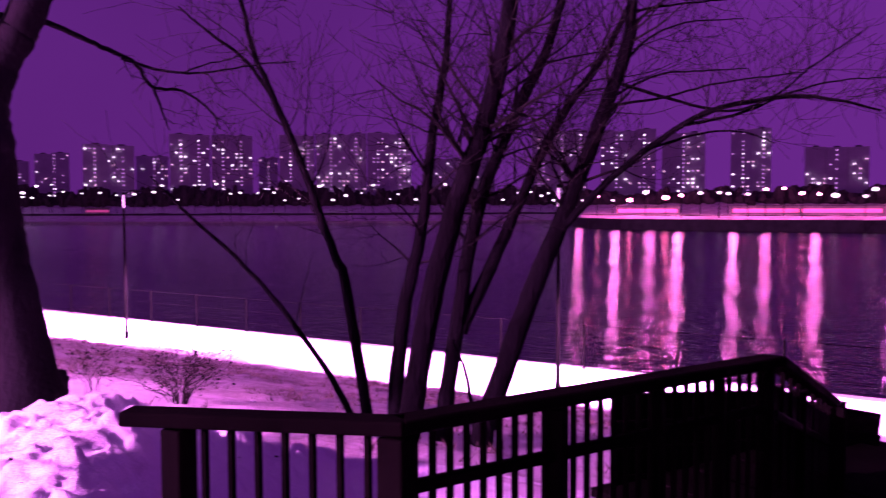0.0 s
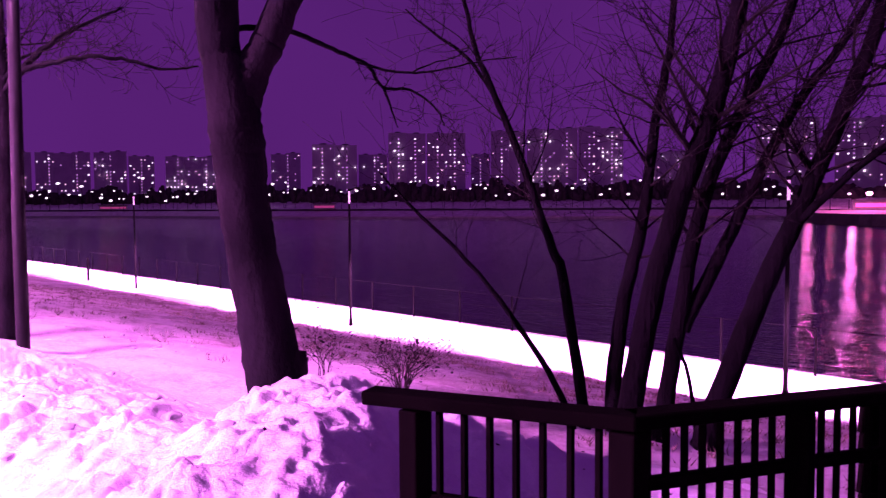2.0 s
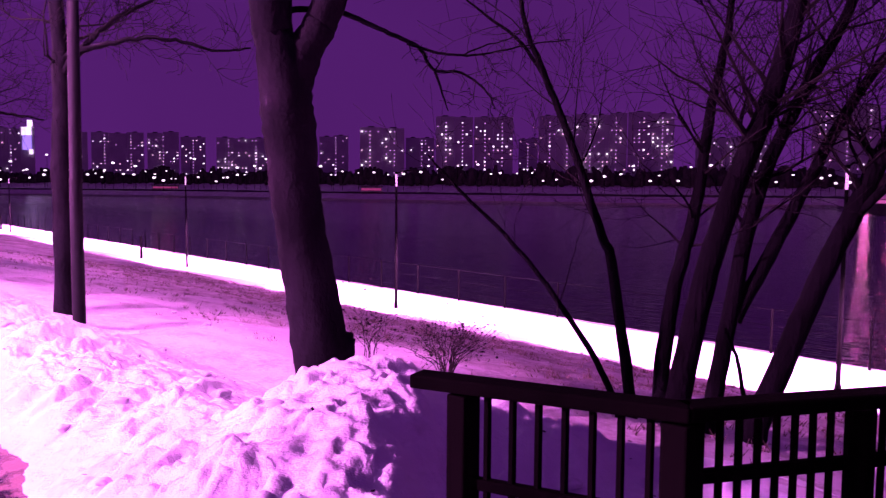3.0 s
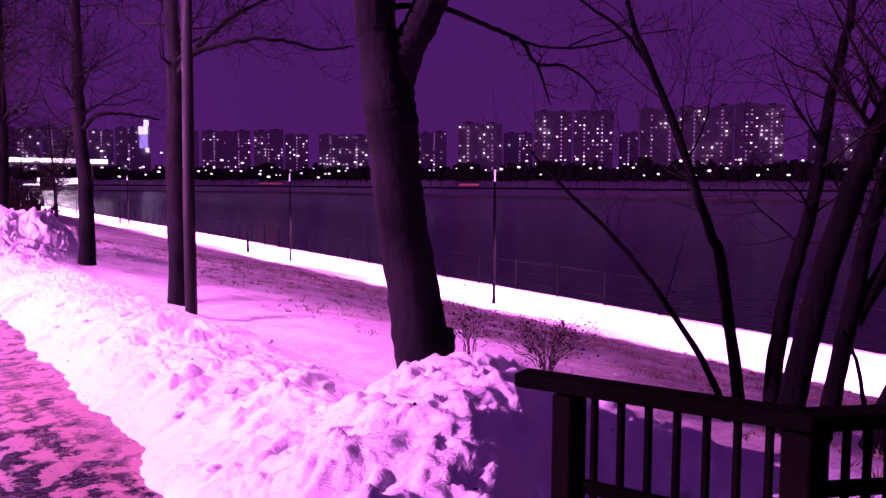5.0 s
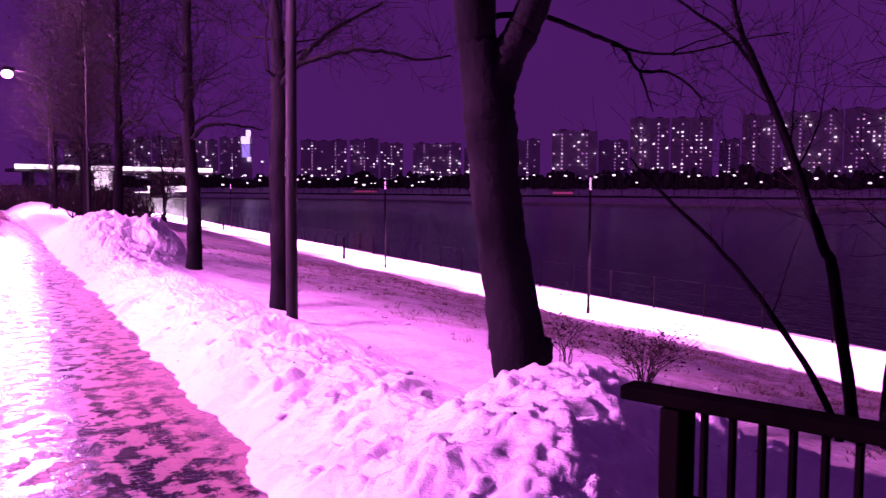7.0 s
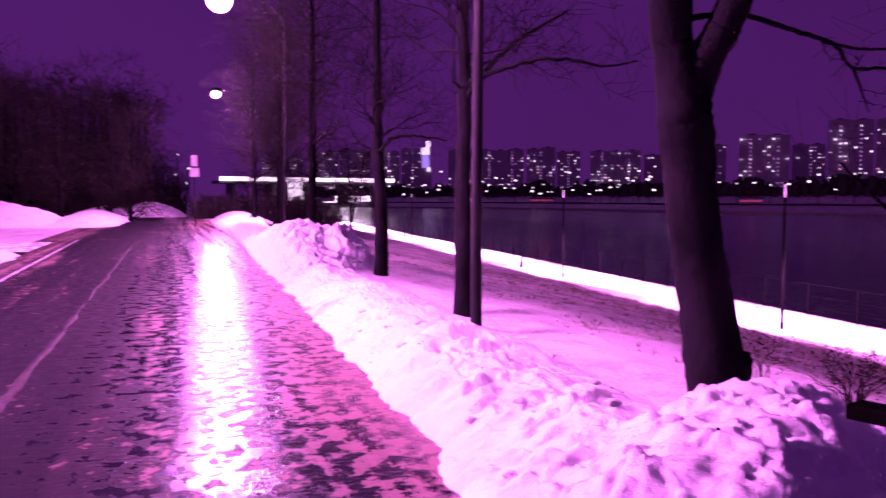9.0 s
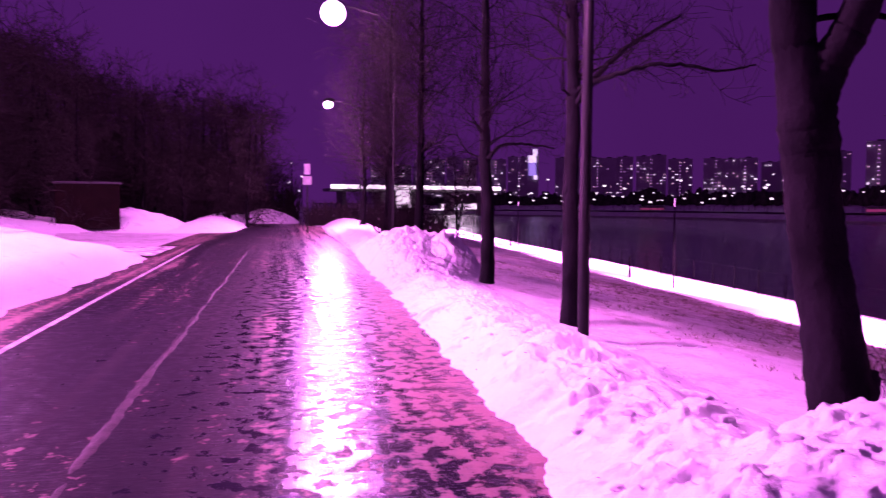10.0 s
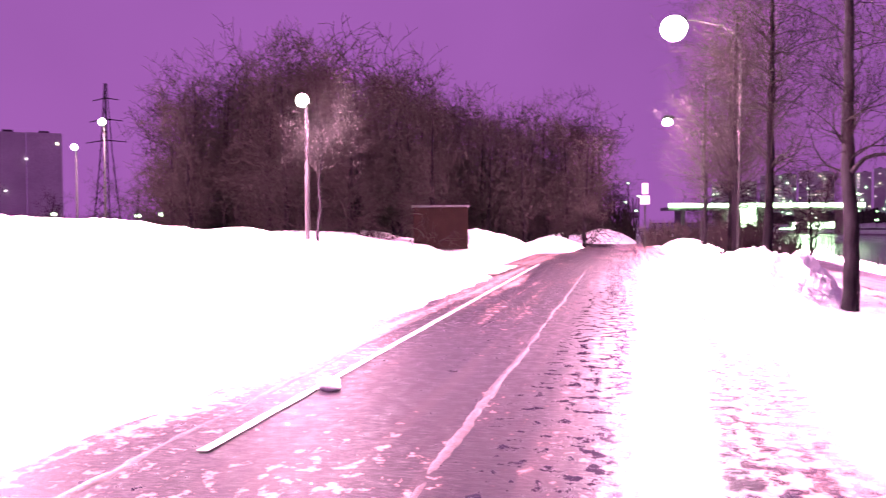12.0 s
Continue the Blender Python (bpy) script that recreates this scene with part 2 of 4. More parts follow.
def water_material():
    m, n, l, b = nodes_of("rippled_river_water")
    b.inputs["Base Color"].default_value = (0.0006, 0.0004, 0.0010, 1)
    b.inputs["Roughness"].default_value = 0.03
    b.inputs["IOR"].default_value = 1.33
    rip, swell = tex(n, l, 1.7, 3.0, 0.55, (2.1, 0.5, 1.0)), tex(n, l, 0.2, 2.0)
    mix = n.new("ShaderNodeMath")
    mix.operation = "MULTIPLY_ADD"
    mix.inputs[1].default_value = 0.7
    l.new(swell, mix.inputs[0])
    l.new(rip, mix.inputs[2])
    bump(n, l, b, mix.outputs[0], 1.0, 0.085)
    return m


M_ROAD, M_WATER = road_material(), water_material()


# ---- mesh helpers ----
def mesh_from(name, verts, faces, material, smooth=False):
    me = bpy.data.meshes.new(name)
    me.from_pydata([tuple(v) for v in verts], [], faces)
    me.materials.append(material)
    if smooth:
        me.polygons.foreach_set("use_smooth", [True] * len(me.polygons))
    me.update()
    return me


def root(name, place=(0, 0, 0), label="", category="", group="", turn=0.0):
    ob = new(name)
    ob.empty_display_size = 0.2
    ob.location, ob.rotation_euler = place, (0, 0, radians(turn))
    return tagged(ob, label, category, group)


def put(name, me, parent=None, label="", m=None):
    ob = new(name, me)
    if parent is not None:
        ob.parent = parent
    if m is not None:
        ob.matrix_basis = m
    if label:
        ob["label"] = label
    return ob


def part(name, bm, material, parent=None, label="", smooth=False):
    me = bpy.data.meshes.new(name)
    bm.to_mesh(me)
    bm.free()
    me.materials.append(material)
    if smooth:
        me.polygons.foreach_set("use_smooth", [True] * len(me.polygons))
    return put(name, me, parent, label)


def block(size, centre=(0, 0, 0), bevel=0.0, m=None):
    bm = bmesh.new()
    bmesh.ops.create_cube(bm, size=1.0)
    bmesh.ops.scale(bm, vec=size, verts=bm.verts)
    if bevel:
        bmesh.ops.bevel(bm, geom=bm.edges[:], offset=bevel, segments=2, affect="EDGES", profile=0.5)
    bmesh.ops.translate(bm, vec=centre, verts=bm.verts)
    if m is not None:
        bmesh.ops.transform(bm, matrix=m, verts=bm.verts)
    return bm


def tubes(lines):
    """Tapered tubes round lines of (points, radii, sides): verts and faces."""
    verts, faces = [], []
    for pts, radii, sides in lines:
        pts = [Vector(p) for p in pts]
        start = len(verts)
        for i, (p, r) in enumerate(zip(pts, radii)):
            d = (pts[min(i + 1, len(pts) - 1)] - pts[max(i - 1, 0)]).normalized()
            if i == 0:
                side = d.cross(Vector((0, 0, 1)) if abs(d.z) < 0.7 else Vector((1, 0.2, 0)))
            side = (side - d * side.dot(d)).normalized()
            up = d.cross(side)
            for k in range(sides):
                a = 2 * math.pi * k / sides
                verts.append(p + (side * math.cos(a) + up * math.sin(a)) * r)
        for i in range(len(pts) - 1):
            for k in range(sides):
                a, b = start + i * sides + k, start + i * sides + (k + 1) % sides
                faces.append((a, b, b + sides, a + sides))
        faces.append(tuple(start + k for k in range(sides))[::-1])
        faces.append(tuple(start + (len(pts) - 1) * sides + k for k in range(sides)))
    return verts, faces


def refine(pts, radii, steps, wobble, rng):
    """A smooth line through pts with a little crookedness."""
    out, rad = [], []
    P = [Vector(p) for p in pts]
    P = [2 * P[0] - P[1]] + P + [2 * P[-1] - P[-2]]
    for i in range(1, len(P) - 2):
        for k in range(steps):
            u = k / steps
            a, b, c, d = P[i - 1:i + 3]
            v = 0.5 * (2 * b + (c - a) * u + (2 * a - 5 * b + 4 * c - d) * u * u + (3 * b - a - 3 * c + d) * u ** 3)
            out.append(v + Vector([rng.uniform(-1, 1) for _ in range(3)]) * wobble)
            rad.append((radii[i - 1] * (1 - u) + radii[i] * u) * rng.uniform(0.97, 1.04))
    out.append(P[-2])
    rad.append(radii[-1])
    return out, rad


def sprout(lines, pts, radii, rng, depth, count, length, spread=0.9, rise=0.25, first=0.25, thin=0.45, sides=(5, 4, 3), least=0.0035, kink=0.24):
    """Side branches with twigs of their own, down to depth."""
    n = len(pts)
    for _ in range(count):
        i = min(n - 2, int(n * rng.uniform(first, 1.0)))
        d = (pts[i + 1] - pts[i]).normalized()
        axis = Vector([rng.gauss(0, 1) for _ in range(3)]).cross(d).normalized()
        way = (d * rng.uniform(0.35, 0.8) + axis * spread + Vector((0, 0, rise))).normalized()
        ln = length * rng.uniform(0.5, 1.15)
        r0 = max(least, radii[i] * thin * rng.uniform(0.7, 1.1))
        segs = 7 if depth > 1 else 5
        line, p = [pts[i].copy()], pts[i].copy()
        for s in range(segs):
            way = (way + Vector([rng.gauss(0, kink) for _ in range(3)]) + Vector((0, 0, rise * 0.25))).normalized()
            p = p + way * ln / segs
            line.append(p.copy())
        rr = [max(least * 0.7, r0 * (1 - 0.85 * s / segs)) for s in range(segs + 1)]
        lines.append((line, rr, sides[min(len(sides) - 1, 3 - depth)]))
        if depth > 1:
            sprout(lines, line, rr, rng, depth - 1, max(3, min(7, int(count * 0.5))), length * 0.55, spread, rise, 0.2, 0.55, sides, least, kink)


def heightfield(name, xs, ys, fn, material, smooth=True):
    verts = [fn(x, y) for y in ys for x in xs]
    w = len(xs)
    faces = [(j * w + i, j * w + i + 1, (j + 1) * w + i + 1, (j + 1) * w + i) for j in range(len(ys) - 1) for i in range(w - 1)]
    return mesh_from(name, verts, faces, material, smooth)


def steps(*spans):
    """Numbers from spans of (start, end, step)."""
    out = []
    for a, b, d in spans:
        k = max(1, round((b - a) / d))
        out += [a + (b - a) * i / k for i in range(k)]
    return out + [spans[-1][1]]


def ease(a, b, v):
    u = min(1.0, max(0.0, (v - a) / (b - a)))
    return u * u * (3 - 2 * u)


def fbm(x, y, z=0.0, octaves=4):
    return noise.fractal(Vector((x, y, z)), 1.0, 2.0, octaves)


# ---- the lie of the land ----
WATER_Z = -4.0
PROM_Z = -2.3


def prom_near(y):
    return 14.9 + 0.07 * y


def prom_far(y):
    return 18.2 + 0.07 * y


def land(x, y):
    """Height of the natural ground: level by the road, falling to the promenade, rising to the left."""
    a, b = 4.2, prom_near(y)
    right = PROM_Z * ease(a, b, x) if x > a else 0.0
    if x > a:
        u = min(1.0, (x - a) / (b - a))
        right = PROM_Z * (0.75 * u + 0.25 * u * u * (3 - 2 * u))
    left = 0.0
    if x < -5.0:
        left = 0.75 * ease(6.0, 22.0, -x) * ease(-6, 10, y) * (1 - 0.5 * ease(24, 40, y))
    return right + left


def ground_at(x, y):
    bumps = 0.0
    if 2.2 < x < prom_near(y):
        bumps = 0.05 * fbm(x * 0.9, y * 0.9) + 0.02 * fbm(x * 4, y * 4, 3) + 0.035 * abs(noise.noise(Vector((x * 2.7, y * 2.7, 4)))) + 0.03 * abs(noise.noise(Vector((x * 7, y * 7, 8))))
    elif x < -5:
        bumps = (0.10 * fbm(x * 0.35, y * 0.35) + 0.03 * fbm(x * 2, y * 2)) * ease(5, 8, -x)
    dip = -0.05 if -4.8 < x < 1.9 else 0.0
    return Vector((x, y, land(x, y) + bumps + dip - 0.02))


ys = steps((-300, -20, 40), (-20, 0, 1.5), (0, 20, 0.12), (20, 50, 0.5), (50, 140, 5), (140, 620, 60))
us = steps((-700, -60, 60), (-60, -16, 3), (-16, -4.8, 0.6), (-4.8, 2.2, 1.0), (2.2, 15.0, 0.13))


def ground_fn(u, y):
    x = u if u < 4.2 else 4.2 + (u - 4.2) / (15.0 - 4.2) * (prom_near(y) - 4.2)
    return ground_at(x, y)


tagged(put("ground", heightfield("ground", us, ys, ground_fn, M_SLOPE)), "thawing snow over grass on the river bank", "ground", kind="structure")

# promenade, snow covered, with the quay wall down to the water
py = steps((-60, 0, 3), (0, 60, 0.8), (60, 260, 8))
pv = [0.0, 0.04, 0.25, 0.5, 0.75, 0.96, 1.0]


def prom_fn(u, y):
    x = prom_near(y) - 0.15 + (prom_far(y) - prom_near(y) + 0.15) * u
    z = PROM_Z + (0.06 + 0.03 * fbm(x * 1.3, y * 1.3) if 0 < u < 1 else -0.03)
    return Vector((x + (0.05 * fbm(y * 1.7, 3.1) if u in (0.0, 1.0) else 0), y, z))


tagged(put("promenade", heightfield("promenade", pv, py, prom_fn, M_FRESH)), "riverside promenade under clean white snow", "promenade", kind="structure")
wall_v, wall_f = [], []
for j, y in enumerate((-60, 260)):
    for dx, z in ((0.0, PROM_Z + 0.01), (0.35, PROM_Z + 0.01), (0.35, WATER_Z - 1.0), (0.0, WATER_Z - 1.0)):
        wall_v.append((prom_far(y) + dx, y, z))
wall_f = [(k, (k + 1) % 4, 4 + (k + 1) % 4, 4 + k) for k in range(4)] + [(0, 1, 2, 3), (7, 6, 5, 4)]
tagged(put("quay_wall", mesh_from("quay_wall", wall_v, wall_f, M_CONCRETE)), "concrete quay wall along the river", "quay wall", kind="structure")

# water
tagged(put("water", mesh_from("water", [(14, -900, WATER_Z), (1500, -900, WATER_Z), (1500, 900, WATER_Z), (14, 900, WATER_Z)], [(0, 1, 2, 3)], M_WATER)), "dark rippled river reflecting the lamps", "river", kind="structure")

# road
rx = steps((-4.75, 1.9, 0.35))
ry = steps((-40, 60, 2.0), (60, 200, 10))
tagged(put("road", heightfield("road", rx, ry, lambda x, y: Vector((x + 0.012 * y * (1 if x > 0 else -0.3), y, 0.0 + 0.008 * fbm(x * 0.8, y * 0.8))), M_ROAD)), "wet icy asphalt park road", "road", kind="structure")
side = heightfield("side_road", steps((-40, -4.0, 2.0)), steps((26.0, 31.5, 0.8)), lambda x, y: Vector((x, y - (x + 4) * 0.35, max(0.0, land(x, y - (x + 4) * 0.35)) + 0.06 + 0.02 * fbm(x, y))), M_TRODDEN)
tagged(put("side_road", side), "slushy side road joining from the left", "road", kind="structure")
line = heightfield("edge_line", [-3.01, -2.925], steps((5.3, 34, 0.25)), lambda x, y: Vector((x - 0.014 * y + 0.012 * fbm(y * 2.3, x * 30), y, 0.012)), M_PAINT, False)
tagged(put("edge_line", line), "worn white edge line on the road", "road marking", kind="structure")


# ridges of slush between the wheel tracks
def slush_ridge(x0, slope, y0, y1, wide, seed):
    def fn(u, y):
        gap = 0.25 + 0.75 * ease(-0.6, 0.3, fbm(y * 0.9, seed, 1.0))
        half = wide * gap * (0.55 + 0.7 * abs(noise.noise(Vector((y * 3.1, seed, 2)))))
        x = x0 + slope * y + 0.05 * fbm(y * 0.7, seed) + u * half
        high = (1 - u * u) * (0.014 + 0.012 * noise.noise(Vector((x * 20, y * 9, seed)))) * gap
        return Vector((x, y, 0.008 * fbm(x * 0.8, y * 0.8) - 0.003 + max(0.0, high)))
    tagged(put("slush_ridge", heightfield("slush_ridge", [-1, -0.6, -0.2, 0.2, 0.6, 1], steps((y0, y1, 0.07)), fn, M_SLUSH)), "thin dirty slush ridge along a wheel track", "slush", "slush ridges on the road")


slush_ridge(-1.34, 0.0, 3.5, 30.0, 0.075, 3.3)
slush_ridge(-3.30, -0.02, 3.5, 24.0, 0.08, 17.2)

# ---- snow banks ----
def billow(at):
    """Puffy lumps with creases between them, 0 in the creases."""
    return min(1.0, 1.9 * abs(noise.noise(at)))


def bank_fn(u, y):
    """Ploughed bank on the river side; the great heap stands by the railing."""
    edge = 1.10 + 0.034 * max(0, y) + 0.10 * fbm(y * 0.9, 7) + 0.04 * fbm(y * 3.1, 2)
    pile = math.exp(-((y - 22.0) / 4.6) ** 4)
    wide = 2.7 + 2.0 * (1 - ease(3.6, 6.5, y)) + 0.9 * pile
    x = edge + u * wide
    base = land(x, y) - 0.03
    crest = 0.34 + 0.10 * fbm(y * 0.5, 11)
    crest += (0.48 + 0.34 * fbm(x * 0.8, y * 0.7, 21)) * pile
    span = u * wide / 2.7
    prof = ease(0, 0.36, span) * (1 - ease(0.40 + 0.42 * pile, 0.95 + 0.30 * pile, span))
    h = crest * prof
    along = (x - 1.6) * 0.63 + (y - 2.10) * 0.777
    across = (x - 1.6) * 0.777 - (y - 2.10) * 0.63
    ridge = (0.52 + 0.11 * ease(0.0, 1.3, along)) * ease(-0.75, 0.1, along) * (1 - ease(1.6, 3.0, along))
    heap = ridge * math.exp(-abs(across) ** 1.7)
    if across > 0:
        shelf = 0.26 + 0.20 * ease(0.4, 2.0, along)
        heap = ridge * ((1 - shelf) * math.exp(-(across / (0.48 + 0.72 * ease(0.6, 1.7, along))) ** 3) + shelf * math.exp(-(across / 2.0) ** 2.2))
    h = max(h, heap) + 0.10 * min(h, heap)
    rough = min(1.0, h * 3.0)
    at = Vector((x, y, 0.6 * h))
    warp = at + 0.10 * Vector((noise.noise(at * 5.0), noise.noise(at * 5.0 + Vector((9, 2, 5))), 0))
    puff = 0.5 + 0.5 * ease(-0.3, 0.35, noise.noise(at * 1.3 + Vector((4, 8, 1))))
    lump = 0.10 * fbm(x * 1.6, y * 1.6, 5, 2) + 0.085 * puff * billow(warp * 2.6) + 0.042 * billow(warp * 5.6 + Vector((5, 3, 2))) + 0.028 * billow(warp * 11.5) + 0.012 * billow(warp * 23.0) + 0.012 * noise.noise(at * 24.0) + 0.005 * noise.noise(at * 52.0) - 0.045
    far = 1.0 - 0.25 * ease(5, 8, y) + 0.5 * pile
    fade = 1 - ease(0.0, 1.2, 0.9 - y)
    if x > 2.0:
        fade = ease(-0.12, 0.35, (y - (1.1 - 0.56 * (x - 2.085))) * 0.87)
    z = base + (h + rough * lump * far) * fade * ease(0, 0.05, u) * (1 - ease(0.93, 1, u)) - 0.02
    return Vector((x, y, z))


bu = [(0.75 * i / 220 + 0.25 * (i / 220) ** 2) for i in range(221)]
for name, label, rows in (
        ("snow_mound", "great lumpy ploughed snow mound beside the railing", steps((-0.9, 1.0, 0.04), (1.0, 5.0, 0.022), (5.0, 6.0, 0.03))),
        ("snow_bank", "long lumpy ploughed snow bank along the road", steps((6.0, 8.5, 0.035), (8.5, 16.0, 0.07))),
        ("snow_mound", "tall broken snow mound farther along the bank", steps((16.0, 32.0, 0.09))),
        ("snow_bank", "low ploughed snow bank along the far road", steps((32.0, 70.0, 0.8)))):
    tagged(put(name, heightfield(name, bu, rows, bank_fn, M_SNOW)), label, "snow bank", "ploughed snow along the road")

# loose clods of snow that rolled down
rng = random.Random(14)
CLODS = []
for k in range(3):
    bm = bmesh.new()
    bmesh.ops.create_icosphere(bm, subdivisions=3, radius=0.05)
    for vert in bm.verts:
        vert.co *= 1 + 0.5 * fbm(vert.co.x * 16 + 5 * k, vert.co.y * 16, vert.co.z * 16)
        vert.co.z *= 0.5
    me = bpy.data.meshes.new("snow_clod")
    bm.to_mesh(me)
    bm.free()
    me.materials.append(M_CLOD)
    me.polygons.foreach_set("use_smooth", [True] * len(me.polygons))
    CLODS.append(me)
for k in range(46):
    if k % 3:
        p = bank_fn(rng.uniform(0.03, 0.7), rng.uniform(2.2, 13.0))
    else:
        p = ground_at(rng.uniform(4.4, 7.5), rng.uniform(3.5, 11.0))
    m = Matrix.Translation(p + Vector((0, 0, 0.012))) @ Euler((0, 0, rng.uniform(0, 6))).to_matrix().to_4x4() @ Matrix.Scale(rng.uniform(0.35, 1.15), 4)
    clod_ob = put("snow_clod", CLODS[k % 3], None, "", m)
    tagged(clod_ob, "loose rounded clod of snow on the bank", "snow clod", "loose clods of snow")


rng = random.Random(8)
lv, lf = [], []
for k in range(260):
    if k % 2:
        p = bank_fn(rng.uniform(0.05, 0.95), rng.uniform(1.2, 12.0)) + Vector((0, 0, 0.012))
    else:
        p = ground_at(rng.uniform(4.2, 9.0), rng.uniform(2.0, 18.0)) + Vector((0, 0, 0.015))
    a, c = rng.uniform(0, 3.14), rng.uniform(0.008, 0.022)
    e, g = Vector((math.cos(a), math.sin(a), rng.uniform(-0.2, 0.3))) * c, Vector((-math.sin(a), math.cos(a), rng.uniform(-0.2, 0.3))) * c * 0.55
    n0 = len(lv)
    lv += [p - e, p + g, p + e, p - g, p + Vector((0, 0, c * 0.25))]
    lf += [(n0, n0 + 1, n0 + 4), (n0 + 1, n0 + 2, n0 + 4), (n0 + 2, n0 + 3, n0 + 4), (n0 + 3, n0, n0 + 4), (n0 + 3, n0 + 2, n0 + 1, n0)]
tagged(put("leaf_litter", mesh_from("leaf_litter", lv, lf, M_TWIG)), "scattered dark dead leaves on the snow", "leaf litter", kind="stuff")


# tufts of dull grass that stick out of the thin snow
rng = random.Random(23)
gv, gf = [], []
for k in range(6500):
    y = rng.uniform(1.5, 34.0)
    x = 4.6 + (prom_near(y) - 4.9) * rng.random() ** 0.75
    if fbm(x * 0.55, y * 0.55, 17, 3) + rng.uniform(-0.45, 0.25) + 0.035 * (x - 9) < 0:
        continue
    p = ground_at(x, y)
    for j in range(5):
        a, high = rng.uniform(0, 6.28), rng.uniform(0.03, 0.10)
        foot = p + Vector((rng.gauss(0, 0.035), rng.gauss(0, 0.035), -0.01))
        tip = foot + Vector((math.cos(a) * high * 0.8, math.sin(a) * high * 0.8, high))
        wide = Vector((-math.sin(a), math.cos(a), 0)) * 0.007
        n0 = len(gv)
        gv += [foot - wide, foot + wide, foot + Vector((0, 0, -0.01)) + wide.cross(Vector((0, 0, 1))), tip]
        gf += [(n0, n0 + 1, n0 + 3), (n0 + 1, n0 + 2, n0 + 3), (n0 + 2, n0, n0 + 3)]
tagged(put("grass", mesh_from("grass", gv, gf, M_STRAW)), "dull winter grass sticking through thin snow", "grass", kind="stuff")


def left_bank(name, x0, x1, y0, y1, top, seed, label, dome=False):
    def fn(u, v):
        x, y = x0 + (x1 - x0) * u, y0 + (y1 - y0) * v
        near = abs(x1 - x0) * u
        edge = min(0.35 * ease(0, 1.0, near) + 0.65 * ease(0, 6.5, near), ease(0, 0.22, 1 - u), ease(0, 0.2, v), ease(0, 0.12, 1 - v))
        if dome:
            edge = max(0.0, (1 - (2 * u - 1) ** 2) * (1 - (2 * v - 1) ** 2)) ** 0.8
        wob = 0.35 * fbm(y * 0.4, seed) * (1 - u) + 0.2 * fbm(x * 0.4, seed + 3) * (1 - v)
        h = top * edge * (1 + 0.18 * fbm(x * 0.5, y * 0.5, seed)) + edge * (0.10 * fbm(x * 1.6, y * 1.6, seed) + 0.03 * fbm(x * 6, y * 6))
        return Vector((x + wob, y + wob, land(x, y) - 0.06 + h))
    g = [i / 60 for i in range(61)]
    tagged(put(name, heightfield(name, g, g, fn, M_FRESH)), label, "snow bank")


left_bank("snow_field", -3.95, -34.0, 1.0, 26.0, 1.35, 3.0, "broad white snow field beside the road")
left_bank("snow_mound", -6.2, -14.0, 50.0, 60.0, 1.35, 5.0, "rounded snow mound at the road junction", True)
left_bank("snow_mound", -2.9, -7.4, 48.0, 96.0, 0.95, 6.0, "long low snow ridge beyond the junction", True)
left_bank("snow_mound", -11.0, -40.0, 40.0, 56.0, 1.0, 8.0, "far snow mound below the park trees")
left_bank("snow_mound", 1.2, -5.2, 72.0, 80.0, 1.2, 4.5, "bright snow mound where the road ends", True)
left_bank("snow_mound", 3.0, 7.0, 44.0, 90.0, 0.7, 7.5, "snow mound along the far road edge", True)


# ---- wooden railing and steps by the road ----
def rail_beam(a, b, wide, high, bevel=0.008):
    a, b = Vector(a), Vector(b)
    d = b - a
    m = Matrix.Translation((a + b) / 2) @ d.to_track_quat("X", "Z").to_matrix().to_4x4()
    return block((d.length, wide, high), (0, 0, 0), bevel, m)


def railing(name, stations, drop, balusters, label, overhang=0.0, posts=(), mid=0.31):
    """A run of top rail, middle rail, posts and balusters along stations of (x, y, top z)."""
    r = root(name, (0, 0, 0), label, "railing", "railings of the steps")
    for a, b in zip(stations, stations[1:]):
        a, b = Vector(a), Vector(b)
        d = (b - a).normalized()
        a2 = a - d * overhang
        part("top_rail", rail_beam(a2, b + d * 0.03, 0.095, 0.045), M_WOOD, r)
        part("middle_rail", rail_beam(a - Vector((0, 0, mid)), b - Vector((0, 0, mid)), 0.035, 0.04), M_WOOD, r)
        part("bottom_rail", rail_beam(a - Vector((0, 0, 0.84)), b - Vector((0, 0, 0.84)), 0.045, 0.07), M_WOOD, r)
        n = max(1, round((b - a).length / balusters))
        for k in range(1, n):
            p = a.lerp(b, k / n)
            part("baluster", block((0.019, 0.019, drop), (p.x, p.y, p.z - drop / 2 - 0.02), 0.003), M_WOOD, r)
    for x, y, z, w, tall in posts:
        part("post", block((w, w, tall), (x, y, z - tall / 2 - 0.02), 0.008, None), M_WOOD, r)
    return r


CORNER = (2.085, 1.10, 0.98)
railing("wooden_railing", [(1.865, 1.73, 0.98), CORNER], 0.86, 0.08, "dark stained wooden railing with square balusters", 0.17,
        [(1.865, 1.73, 0.97, 0.078, 1.0), (2.085, 1.10, 0.97, 0.085, 1.0)])
railing("wooden_railing", [CORNER, (3.60, 0.25, 0.98)], 0.86, 0.062, "long dark wooden railing beside the deck", 0.0,
        [(2.62, 0.80, 0.97, 0.06, 1.0), (3.035, 0.568, 0.97, 0.055, 1.0), (3.33, 0.40, 0.97, 0.045, 1.0), (3.60, 0.25, 0.97, 0.05, 1.0)], 0.19)
descent = railing("wooden_railing", [(3.63, 0.235, 0.98), (4.75, 0.06, 0.58)], 0.5, 0.16, "dark wooden handrail sloping down the steps", 0.0,
                  [(4.75, 0.06, 0.60, 0.15, 1.3), (4.12, 0.17, 0.78, 0.07, 1.1)], 0.22)
